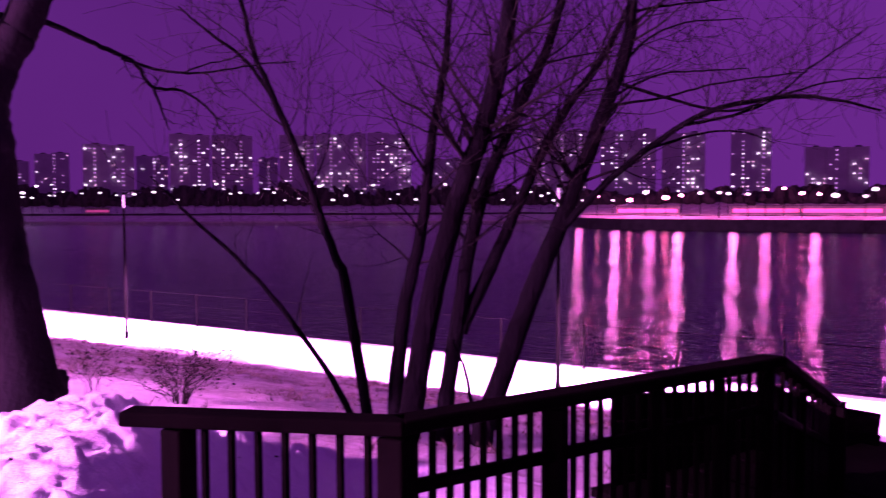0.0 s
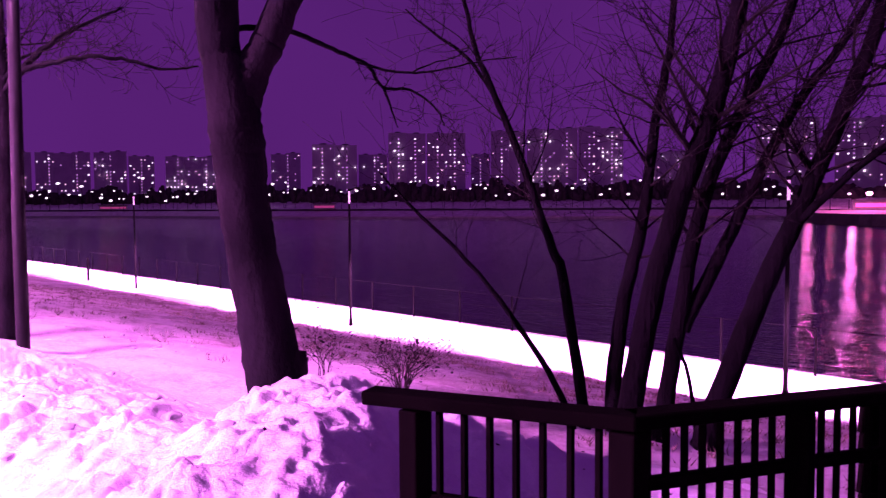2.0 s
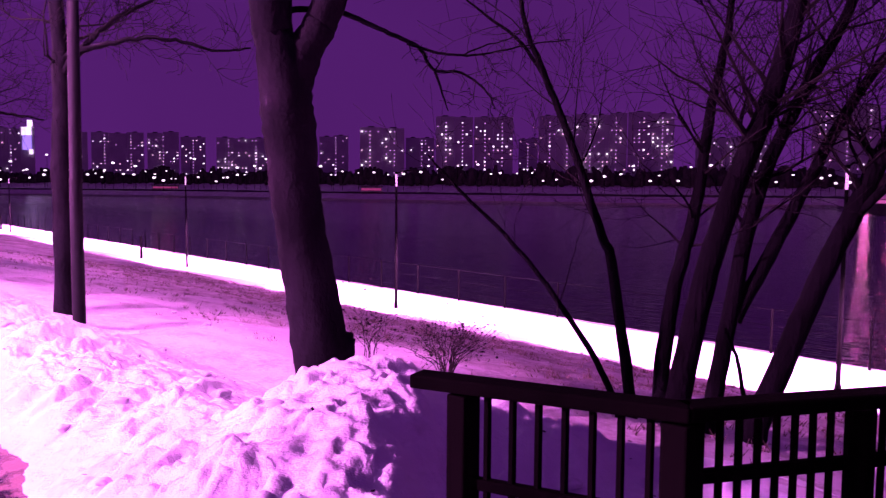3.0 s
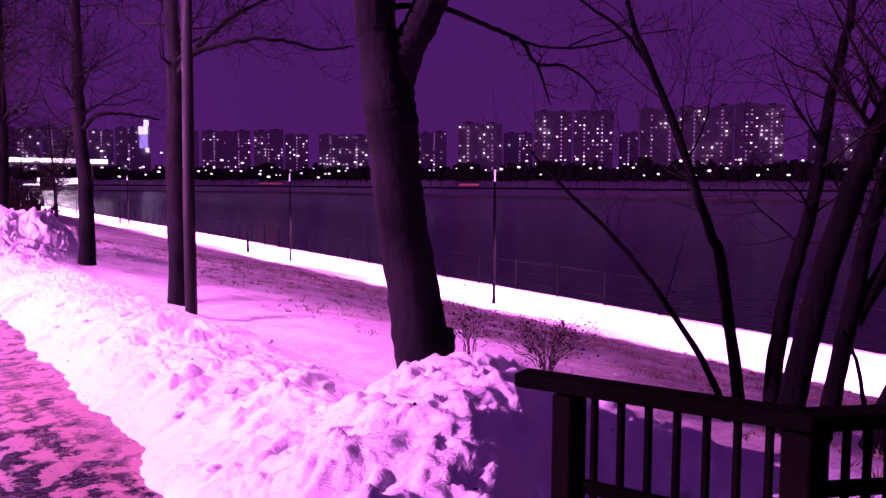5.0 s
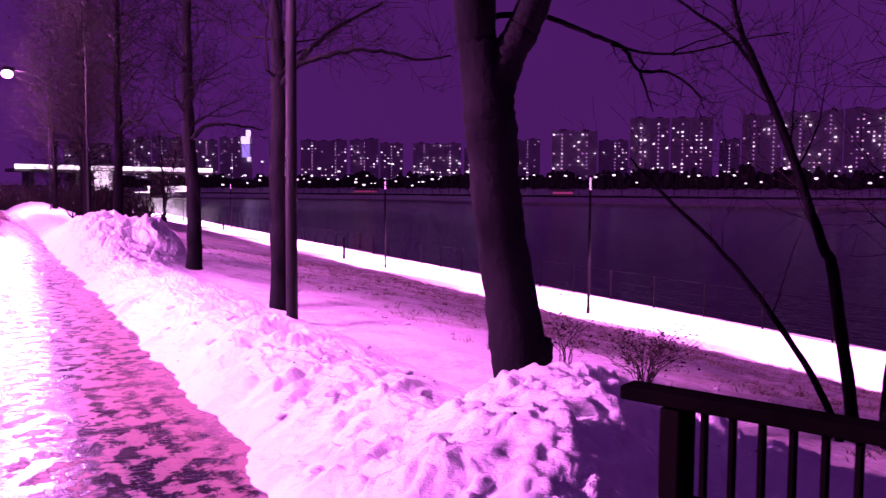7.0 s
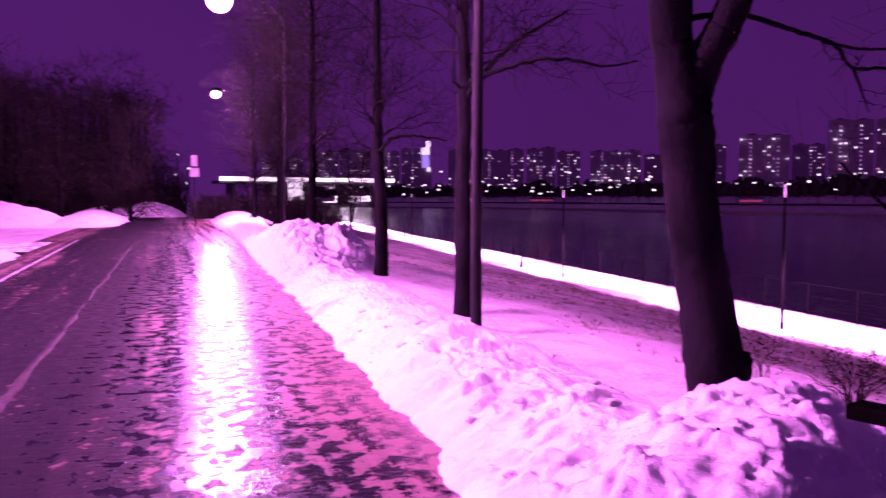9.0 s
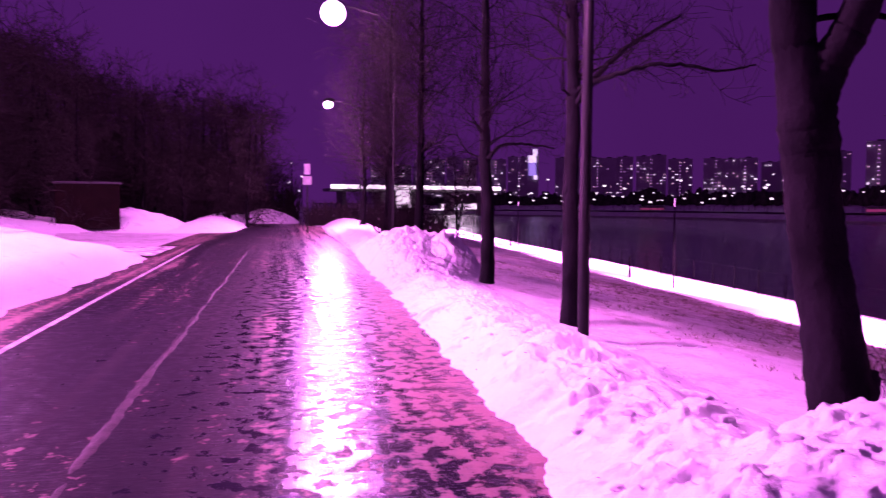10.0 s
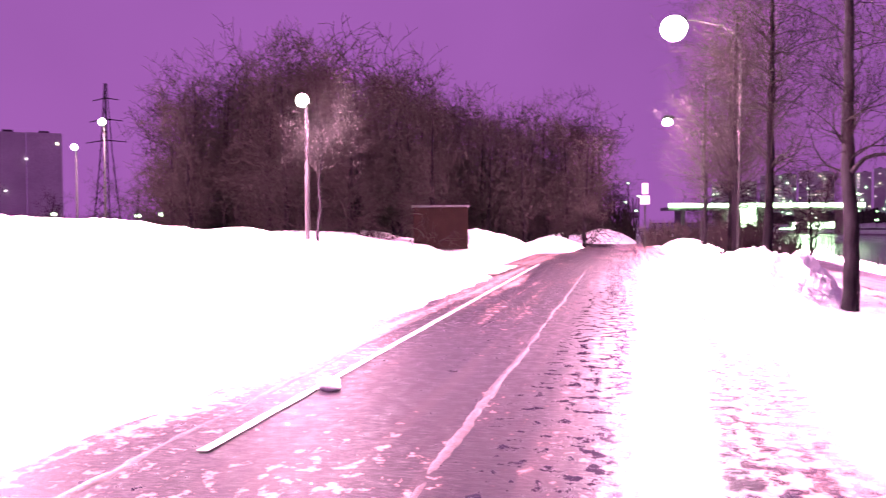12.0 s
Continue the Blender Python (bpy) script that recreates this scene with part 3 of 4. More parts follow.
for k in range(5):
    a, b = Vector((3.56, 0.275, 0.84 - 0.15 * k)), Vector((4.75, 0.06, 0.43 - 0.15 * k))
    part("side_and_shade_board", rail_beam(a, b, 0.03, 0.146), M_WOOD, descent)
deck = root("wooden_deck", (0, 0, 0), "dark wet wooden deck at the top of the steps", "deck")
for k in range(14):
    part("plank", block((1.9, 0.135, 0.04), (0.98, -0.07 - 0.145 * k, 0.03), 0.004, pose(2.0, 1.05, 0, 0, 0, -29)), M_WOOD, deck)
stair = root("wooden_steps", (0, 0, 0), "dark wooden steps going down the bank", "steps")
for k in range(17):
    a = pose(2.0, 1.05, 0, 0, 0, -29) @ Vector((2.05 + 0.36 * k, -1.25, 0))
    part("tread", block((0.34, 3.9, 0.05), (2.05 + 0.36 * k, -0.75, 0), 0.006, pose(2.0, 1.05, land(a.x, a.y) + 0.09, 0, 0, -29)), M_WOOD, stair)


# black boards added beside the steps to stand in for a shaded snow pile
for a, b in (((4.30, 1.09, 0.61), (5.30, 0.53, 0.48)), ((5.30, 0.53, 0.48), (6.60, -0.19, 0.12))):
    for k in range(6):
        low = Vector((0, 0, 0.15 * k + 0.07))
        part("side_and_shade_board", rail_beam(Vector(a) - low, Vector(b) - low, 0.03, 0.146), M_WOOD, stair)


# ---- street lamps along the road ----
def road_lamp(x, y, base, cone, watts, label, stout=1.0, lens=0.32):
    r = root("street_lamp", (x, y, base), label, "street lamp", "lamps along the road")
    tall = 7.2
    v, f = tubes([([(0, 0, -0.3), (0, 0, 0.0), (0, 0, 1.6), (0.005, 0, 1.62), (0.05, 0, tall)], [k * stout for k in (0.072, 0.070, 0.068, 0.066, 0.05)], 16)])
    put("pole", mesh_from("pole", v, f, M_DARKPOLE, True), r)
    v, f = tubes([([(0.05, 0, tall - 0.1), (-0.05, 0, tall + 0.35), (-0.5, 0, tall + 0.75), (-1.3, 0, tall + 0.95), (-1.7, 0, tall + 1.0)], [k * stout for k in (0.045, 0.04, 0.035, 0.03, 0.03)], 10)])
    put("arm", mesh_from("arm", v, f, M_STEEL, True), r)
    v, f = tubes([([(-1.6, 0, tall + 1.0), (-1.75, 0, tall + 1.02), (-2.1, 0, tall + 1.02), (-2.3, 0, tall + 0.98)], [0.05, 0.13, 0.15, 0.06], 12)])
    head = put("lamp_head", mesh_from("lamp_head", v, f, M_STEEL, True), r)
    bm = bmesh.new()
    bmesh.ops.create_uvsphere(bm, u_segments=14, v_segments=8, radius=lens)
    bmesh.ops.scale(bm, vec=(1.0, 1.0, 0.5 + 1.2 * (lens - 0.1)) if lens < 0.36 else (1.0, 1.0, 0.95), verts=bm.verts)
    bmesh.ops.translate(bm, vec=(-2.0, 0, tall + 0.75), verts=bm.verts)
    part("lens", bm, G_LAMP, head, "glowing lens", True)
    lamp_light("street_lamp_light", (x - 2.0, y, base + tall + 0.2), watts, cone=cone)
    return r


road_lamp(3.36, 9.03, 0.05, 86, 4800, "tall grey steel street lamp on the snowy bank")
road_lamp(3.55, 27.4, 0.0, None, 5400, "tall grey steel street lamp farther along the road", 0.6, 0.42)
road_lamp(4.7, 52.0, 0.0, None, 16000, "tall grey steel street lamp far along the road", 0.6, 0.30)


def park_lamp(x, y, tall, label, watts, double=False):
    base = land(x, y)
    base = base + 0.1
    r = root("park_lamp", (x, y, base), label, "street lamp", "lamps in the park")
    v, f = tubes([([(0, 0, -0.2), (0, 0, 1.0), (0, 0, tall)], [0.09, 0.075, 0.045], 10)])
    put("pole", mesh_from("pole", v, f, M_STEEL, True), r)
    for z in ((tall, tall - 0.62) if double else (tall,)):
        bm = bmesh.new()
        bmesh.ops.create_uvsphere(bm, u_segments=14, v_segments=10, radius=0.18)
        bmesh.ops.translate(bm, vec=(-0.12, 0, z), verts=bm.verts)
        part("globe", bm, G_LAMP, r, "glowing round globe", True)
    lamp_light("park_lamp_light", (x - 0.12, y - 0.2, base + tall + 0.5), watts)
    return r


park_lamp(-8.75, 21.6, 5.0, "park lamp post with a glowing globe beside a tree", 4300)
park_lamp(-16.0, 12.7, 7.4, "tall park lamp post with a glowing globe on the snow field", 58000)
park_lamp(-28.0, 40.0, 7.0, "park lamp post beyond the snow field", 2500)
park_lamp(-32.0, 43.0, 6.0, "short park lamp post beyond the snow field", 1500)


def quay_lamp(y, watts, label):
    x = prom_near(y) + 0.55
    r = root("quay_lamp", (x, y, PROM_Z), label, "street lamp", "lamps on the promenade")
    v, f = tubes([([(0, 0, -0.1), (0, 0, 0.25), (0, 0, 0.27), (0, 0, 3.9)], [0.07, 0.065, 0.05, 0.034], 10)])
    put("pole", mesh_from("pole", v, f, M_IRON, True), r)
    # glowing tube stands in for lamplight on the pole top; it is no lens
    v, f = tubes([([(0, 0, 3.9), (0, 0, 4.28)], [0.027, 0.027], 10)])
    put("lens", mesh_from("lens", v, f, G_POLETOP, True), r, "pole top glowing in place of lamplight")
    v, f = tubes([([(0, 0, 4.28), (0, 0, 4.33), (0, 0, 4.36)], [0.05, 0.05, 0.02], 10)])
    put("cap", mesh_from("cap", v, f, M_IRON, True), r)
    v, f = tubes([([(0, 0, 4.30), (0.3, 0, 4.40), (0.62, 0, 4.40)], [0.02, 0.018, 0.03], 8)])
    put("arm", mesh_from("arm", v, f, M_IRON, True), r)
    spot = lamp_light("quay_lamp_light", (x + 0.68, y, PROM_Z + 4.35), watts * 2.2, LAMP_COLOUR, 0.1, 180)
    spot.data.spot_blend = 0.06
    spot.rotation_euler = (0, radians(-72), 0)
    return r


for qy, watts in ((-10.0, 5000), (5.5, 12000), (19.2, 12000), (35.4, 14000), (52.0, 18000), (69.5, 20000), (94.0, 30000), (122.0, 42000)):
    quay_lamp(qy, watts, "slim lamp post on the promenade edge")

# ---- fence on the quay ----
v, f = tubes([([(0, 0, -0.05), (0, 0, 1.2), (0, 0, 1.25)], [0.07, 0.06, 0.02], 8)])
bollard_me = mesh_from("post", v, f, M_IRON)
for x, y in ((18.27, 41.1), (21.0, 74.3), (21.8, 90.0)):
    bollard = root("marker_post", (x, y, PROM_Z), "dark marker post on the promenade edge", "post", "posts on the promenade")
    put("post", bollard_me, bollard)
fence = root("quay_fence", (0, 0, 0), "thin black iron fence along the quay", "fence")
v, f = tubes([([(0, 0, -0.05), (0, 0, 1.12)], [0.03, 0.03], 6)])
post_me = mesh_from("post", v, f, M_IRON)
for k in range(56):
    y = -14 + 2.2 * k
    put("post", post_me, fence, "", Matrix.Translation((prom_far(y) - 0.12, y, PROM_Z)))
for z, rr in ((1.1, 0.009), (0.72, 0.005), (0.36, 0.005)):
    v, f = tubes([([(prom_far(y) - 0.12, y, PROM_Z + z) for y in (-14, 107)], [rr, rr], 6)])
    put("rail", mesh_from("rail", v, f, M_IRON), fence)


# ---- trees ----
def tree(name, limbs, label, seed, bark, twigs=(7, 0.9, 3), rise=0.25, wobble=0.006, sides=12, least=0.0026, kink=0.24, short=0.5, thin=0.42, first=0.4):
    """A bare tree from limbs of (points, first and last radius, number of side branches)."""
    rng = random.Random(seed)
    r = root(name, limbs[0][0][0], label, "tree", "trees on the bank")
    back = Matrix.Translation(-Vector(limbs[0][0][0]))
    for k, (pts, r0, r1, extra) in enumerate(limbs):
        n = len(pts)
        girths = list(r1) if isinstance(r1, tuple) else [r0 + (r1 - r0) * i / (n - 1) for i in range(n)]
        line, rad = refine(pts, girths, 6, wobble if r0 > 0.03 else wobble * 0.6, rng)
        if k == 0:
            rad[:3] = [rad[0] * 1.22, rad[1] * 1.1, rad[2] * 1.03]
        v, f = tubes([(line, rad, sides if r0 > 0.05 else 7)])
        me = mesh_from("trunk" if k == 0 else "limb", v, f, bark, True)
        me.transform(back)
        put("trunk" if k == 0 else "limb", me, r)
        lines = []
        if extra:
            small = k > 0 and r0 < 0.055
            sprout(lines, line, rad, rng, 2 if small else twigs[2], extra, twigs[1] * (short if small else 1.0), 0.9, rise, first, thin, least=least, kink=kink)
            v, f = tubes(lines)
            me = mesh_from("crown", v, f, M_TWIG)
            me.transform(back)
            tagged(put("crown", me, r, "fine bare twigs"), kind="stuff")
    return r


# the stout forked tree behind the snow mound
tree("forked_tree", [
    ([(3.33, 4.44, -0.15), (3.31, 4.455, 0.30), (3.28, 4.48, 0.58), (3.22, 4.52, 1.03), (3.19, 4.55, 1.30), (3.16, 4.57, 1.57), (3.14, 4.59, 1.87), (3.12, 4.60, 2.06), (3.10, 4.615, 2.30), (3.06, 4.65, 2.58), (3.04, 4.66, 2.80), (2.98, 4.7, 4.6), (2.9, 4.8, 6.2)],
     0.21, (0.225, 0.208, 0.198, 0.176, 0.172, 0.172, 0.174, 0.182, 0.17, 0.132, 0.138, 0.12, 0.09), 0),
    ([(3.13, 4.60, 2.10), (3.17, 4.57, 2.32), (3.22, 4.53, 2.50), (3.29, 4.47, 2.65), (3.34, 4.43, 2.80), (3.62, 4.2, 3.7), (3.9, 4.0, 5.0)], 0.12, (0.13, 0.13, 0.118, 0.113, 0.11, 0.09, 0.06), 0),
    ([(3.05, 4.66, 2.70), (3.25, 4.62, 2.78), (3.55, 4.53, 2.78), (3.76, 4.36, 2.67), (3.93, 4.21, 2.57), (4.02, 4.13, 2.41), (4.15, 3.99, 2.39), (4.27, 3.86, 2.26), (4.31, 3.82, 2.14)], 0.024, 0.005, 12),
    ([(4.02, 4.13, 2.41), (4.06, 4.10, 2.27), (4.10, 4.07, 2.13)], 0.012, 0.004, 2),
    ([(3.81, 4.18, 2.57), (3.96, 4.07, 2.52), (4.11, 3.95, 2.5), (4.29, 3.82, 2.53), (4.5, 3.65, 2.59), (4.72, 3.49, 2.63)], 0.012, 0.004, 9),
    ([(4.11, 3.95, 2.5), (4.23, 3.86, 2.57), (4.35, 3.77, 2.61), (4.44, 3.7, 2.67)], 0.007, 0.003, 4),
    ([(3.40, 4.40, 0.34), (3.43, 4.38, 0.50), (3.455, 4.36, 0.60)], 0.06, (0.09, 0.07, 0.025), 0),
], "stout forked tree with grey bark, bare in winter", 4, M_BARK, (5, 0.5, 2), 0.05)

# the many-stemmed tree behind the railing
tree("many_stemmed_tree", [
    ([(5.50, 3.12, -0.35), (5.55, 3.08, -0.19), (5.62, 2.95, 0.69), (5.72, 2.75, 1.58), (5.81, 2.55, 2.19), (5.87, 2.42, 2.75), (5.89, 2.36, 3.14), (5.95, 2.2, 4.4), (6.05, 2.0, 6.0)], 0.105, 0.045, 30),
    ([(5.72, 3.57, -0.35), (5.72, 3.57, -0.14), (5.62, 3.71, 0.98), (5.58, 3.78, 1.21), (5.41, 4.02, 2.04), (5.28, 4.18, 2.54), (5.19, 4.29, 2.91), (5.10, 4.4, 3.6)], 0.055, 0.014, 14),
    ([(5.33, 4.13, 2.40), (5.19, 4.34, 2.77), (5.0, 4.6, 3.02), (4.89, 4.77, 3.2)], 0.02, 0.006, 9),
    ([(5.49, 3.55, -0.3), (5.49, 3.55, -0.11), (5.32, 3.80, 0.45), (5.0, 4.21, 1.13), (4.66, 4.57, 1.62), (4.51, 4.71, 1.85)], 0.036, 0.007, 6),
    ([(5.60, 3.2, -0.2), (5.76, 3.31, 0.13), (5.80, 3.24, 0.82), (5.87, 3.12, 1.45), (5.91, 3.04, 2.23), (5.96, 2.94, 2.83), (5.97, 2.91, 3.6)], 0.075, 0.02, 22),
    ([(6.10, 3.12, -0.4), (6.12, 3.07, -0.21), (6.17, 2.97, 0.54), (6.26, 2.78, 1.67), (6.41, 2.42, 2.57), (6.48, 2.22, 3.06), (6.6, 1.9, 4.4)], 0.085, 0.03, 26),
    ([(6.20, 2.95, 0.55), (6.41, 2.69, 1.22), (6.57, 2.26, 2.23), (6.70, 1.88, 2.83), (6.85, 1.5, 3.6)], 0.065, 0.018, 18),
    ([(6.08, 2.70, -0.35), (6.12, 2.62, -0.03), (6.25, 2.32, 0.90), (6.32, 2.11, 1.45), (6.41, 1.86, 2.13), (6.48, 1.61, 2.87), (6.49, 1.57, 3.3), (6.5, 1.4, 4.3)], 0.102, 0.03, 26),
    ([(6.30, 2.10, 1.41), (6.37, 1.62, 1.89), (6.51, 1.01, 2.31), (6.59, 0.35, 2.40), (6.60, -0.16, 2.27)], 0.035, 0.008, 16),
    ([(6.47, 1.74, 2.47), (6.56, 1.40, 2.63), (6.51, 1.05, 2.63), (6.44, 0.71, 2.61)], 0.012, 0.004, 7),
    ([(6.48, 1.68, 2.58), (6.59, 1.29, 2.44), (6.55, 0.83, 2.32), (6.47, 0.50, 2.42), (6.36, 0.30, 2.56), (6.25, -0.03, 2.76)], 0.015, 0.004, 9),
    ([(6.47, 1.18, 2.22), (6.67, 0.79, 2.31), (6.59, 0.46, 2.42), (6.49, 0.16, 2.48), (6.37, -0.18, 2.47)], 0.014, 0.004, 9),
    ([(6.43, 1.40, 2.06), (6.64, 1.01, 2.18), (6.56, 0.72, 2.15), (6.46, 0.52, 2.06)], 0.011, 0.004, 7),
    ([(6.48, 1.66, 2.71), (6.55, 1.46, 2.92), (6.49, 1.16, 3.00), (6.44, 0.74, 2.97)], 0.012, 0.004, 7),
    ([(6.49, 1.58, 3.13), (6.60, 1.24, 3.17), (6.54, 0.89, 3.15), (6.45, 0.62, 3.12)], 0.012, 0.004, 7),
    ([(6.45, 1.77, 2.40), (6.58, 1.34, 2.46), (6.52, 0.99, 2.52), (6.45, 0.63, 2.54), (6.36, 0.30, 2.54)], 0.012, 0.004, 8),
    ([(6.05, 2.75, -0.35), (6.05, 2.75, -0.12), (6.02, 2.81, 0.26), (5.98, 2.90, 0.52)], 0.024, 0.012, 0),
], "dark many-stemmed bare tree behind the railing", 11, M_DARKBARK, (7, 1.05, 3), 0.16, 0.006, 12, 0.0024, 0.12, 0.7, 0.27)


def bank_tree(x, y, tall, lean, girth, seed, label, extra=(), twig=1.5, bark=M_BARK, dense=44, first=0.4, thin=0.42, sway=1.0):
    z = land(x, y)
    rng = random.Random(seed)
    pts = [(x, y, z - 0.2)]
    for k in range(1, 7):
        u = k / 6
        pts.append((x + lean * u + sway * rng.uniform(-0.08, 0.08), y + sway * rng.uniform(-0.1, 0.1), z + tall * u))
    return tree("bank_tree", [(pts, girth, girth * 0.22, dense)] + list(extra), label, seed, bark, (7, twig, 3), 0.15, 0.015, 10, 0.0045, first=first, thin=thin)


bank_tree(3.72, 10.45, 9.0, 0.0, 0.125, 21, "slender bare tree next to the street lamp", [
    ([(3.74, 10.40, 3.1), (3.93, 10.32, 3.25), (4.23, 10.20, 3.59), (4.56, 10.06, 3.82), (4.96, 9.87, 4.06)], 0.05, 0.015, 9),
    ([(3.73, 10.42, 2.95), (3.85, 10.1, 3.17), (4.08, 9.83, 3.27), (4.40, 9.70, 3.36), (4.78, 9.52, 3.37), (5.22, 9.28, 3.27), (5.56, 9.09, 3.32)], 0.045, 0.012, 16)], 1.5, M_BARK, 44, 0.3, 0.2, 0.3)
bank_tree(4.0, 16.2, 9.0, -0.1, 0.15, 22, "bare tree on the bank with a low side branch", [
    ([(3.98, 16.1, 2.55), (4.10, 15.93, 2.72), (4.36, 15.85, 2.85), (4.84, 15.71, 2.81), (5.23, 15.59, 2.75)], 0.05, 0.015, 9)], 2.0, M_BARK, 60, 0.28, 0.17, 0.3)
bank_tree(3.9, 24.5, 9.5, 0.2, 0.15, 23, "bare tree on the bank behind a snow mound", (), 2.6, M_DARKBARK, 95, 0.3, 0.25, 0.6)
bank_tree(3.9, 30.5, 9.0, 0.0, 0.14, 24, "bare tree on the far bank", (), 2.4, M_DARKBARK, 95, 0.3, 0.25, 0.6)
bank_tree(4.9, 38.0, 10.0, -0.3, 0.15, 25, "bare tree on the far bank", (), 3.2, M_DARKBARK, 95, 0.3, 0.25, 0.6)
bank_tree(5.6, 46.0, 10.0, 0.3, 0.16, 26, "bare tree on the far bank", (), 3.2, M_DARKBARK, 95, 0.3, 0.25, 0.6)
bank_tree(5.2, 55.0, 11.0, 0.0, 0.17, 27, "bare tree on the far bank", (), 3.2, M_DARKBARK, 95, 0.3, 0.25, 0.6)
bank_tree(6.2, 30.5, 3.6, 0.9, 0.05, 28, "young crooked bare tree on the slope", (), 0.7)


# ---- bushes ----
def bush(name, x, y, tall, wide, seed, label, stems=26, dried=True):
    rng = random.Random(seed)
    z = land(x, y)
    r = root(name, (x, y, z), label, "bush")
    lines, bits = [], []
    for _ in range(stems):
        a, s = rng.uniform(0, 2 * math.pi), rng.uniform(0.2, 1.0)
        top = Vector((math.cos(a) * wide * s, math.sin(a) * wide * s, tall * rng.uniform(0.55, 1.05) * (1.1 - 0.4 * s)))
        pts = [Vector((math.cos(a) * 0.06, math.sin(a) * 0.06, -0.05)), top * 0.3 + Vector((0, 0, tall * 0.02)), top * 0.65 + Vector((rng.gauss(0, 0.05), rng.gauss(0, 0.05), 0)), top]
        line, rad = refine(pts, [0.006, 0.005, 0.0035, 0.002], 3, 0.012, rng)
        lines.append((line, rad, 4))
        sprout(lines, line, rad, rng, 2, 5, tall * 0.38, 0.8, 0.15, 0.3, 0.6, (3, 3, 3), 0.0018)
    for pts, rad, n in lines[::2]:
        if dried and rng.random() < 0.55:
            bits.append(pts[-1])
    v, f = tubes(lines)
    tagged(put("brushwood", mesh_from("brushwood", v, f, M_BUSH), r), kind="stuff")
    if bits:
        v, f = [], []
        for p in bits:
            s, a = rng.uniform(0.010, 0.022), rng.uniform(0, 3.14)
            c, e = Vector((math.cos(a), math.sin(a), 0.3)) * s, Vector((-math.sin(a), math.cos(a), -0.4)) * s
            k = len(v)
            v += [p - c, p + e, p + c, p - e, p + Vector((0, 0, s * 0.5))]
            f += [(k, k + 1, k + 4), (k + 1, k + 2, k + 4), (k + 2, k + 3, k + 4), (k + 3, k, k + 4), (k + 3, k + 2, k + 1, k)]
        tagged(put("dried_foliage", mesh_from("dried_foliage", v, f, M_TWIG), r, "few dried leaves"), kind="stuff")
    return r


bush("bare_bush", 5.95, 5.95, 0.66, 0.62, 3, "low bare bush with a few dried leaves on the slope", 32)
bush("bare_bush", 5.35, 6.45, 0.7, 0.5, 5, "thin bare bush with dried leaves on the slope", 10)


# ---- dark trees and bushes in the park ----
bank_tree(-8.3, 21.2, 4.1, 0.1, 0.06, 41, "small bare tree lit by the park lamp", (), 1.7, M_BARK, 26, 0.7)


def park_tree_mesh(seed, tall):
    rng = random.Random(seed)
    pts = [Vector((0, 0, -0.3)), Vector((rng.uniform(-.2, .2), 0, tall * 0.2)), Vector((rng.uniform(-.4, .4), rng.uniform(-.3, .3), tall * 0.5)), Vector((rng.uniform(-.5, .5), rng.uniform(-.5, .5), tall * 0.96))]
    line, rad = refine(pts, [0.24, 0.2, 0.13, 0.03], 5, 0.04, rng)
    tv, tf = tubes([(line, rad, 8)])
    lines = []
    sprout(lines, line, rad, rng, 3, 38, tall * 0.33, 1.0, 0.08, 0.06, 0.42, (5, 3, 3), 0.02)
    cv, cf = tubes(lines)
    return mesh_from("trunk", tv, tf, M_DARKBARK, True), mesh_from("crown", cv, cf, M_BRUSH)


PARK = [park_tree_mesh(s, h) for s, h in ((31, 11.0), (32, 12.0), (33, 9.5), (34, 12.5))]


def park_tree(x, y, kind, size, turn, label):
    r = root("park_tree", (x, y, land(x, y)), label, "tree", "dark trees in the park", turn)
    r.scale = (size, size, size)
    put("trunk", PARK[kind][0], r)
    tagged(put("crown", PARK[kind][1], r, "dense bare crown"), kind="stuff")
    return r


rng = random.Random(77)
for k in range(84):
    az = -31.0 + 29.0 * k / 83 + rng.uniform(-0.5, 0.5)
    far = rng.uniform(50, 66) + (k % 3) * 9 + 0.6 * max(0, az + 15)
    top = 8.2 + 3.6 * math.exp(-((az + 21) / 8.5) ** 2) - 1.0 * math.exp(-((az + 8) / 4) ** 2)
    tall = far * math.tan(radians(top)) + 1.2
    j = rng.randrange(4)
    park_tree(math.sin(radians(az)) * far, math.cos(radians(az)) * far, j, tall / (11.0, 12.0, 9.5, 12.5)[j] * rng.uniform(0.85, 1.02), rng.uniform(0, 360), "dark bare park tree in a dense group")
for az, far, tall in ((-42, 75, 5), (-38, 80, 4.5), (-35, 70, 4.5), (-33, 62, 5.0), (-47, 70, 6), (-52, 60, 7), (7.5, 75, 8), (9.5, 82, 9), (12, 90, 9), (5.5, 95, 9)):
    park_tree(math.sin(radians(az)) * far, math.cos(radians(az)) * far, rng.randrange(4), tall / 11.0, rng.uniform(0, 360), "dark bare tree beyond the snow field")


def hedge(name, x, y, long, wide, tall, turn, seed, label):
    rng = random.Random(seed)
    lines = []
    for _ in range(int(long * 60)):
        p = Vector((rng.uniform(-long / 2, long / 2), rng.uniform(-wide / 2, wide / 2), 0))
        top = p + Vector((rng.gauss(0, 0.5), rng.gauss(0, 0.4), tall * rng.uniform(0.5, 1.0)))
        lines.append(([p, p.lerp(top, 0.5) + Vector((rng.gauss(0, 0.15), 0, 0)), top], [0.05, 0.045, 0.015], 3))
    v, f = tubes(lines)
    r = root(name, (x, y, land(x, y)), label, "hedge", "", turn)
    tagged(put("brushwood", mesh_from("brushwood", v, f, M_BRUSH), r), kind="stuff")


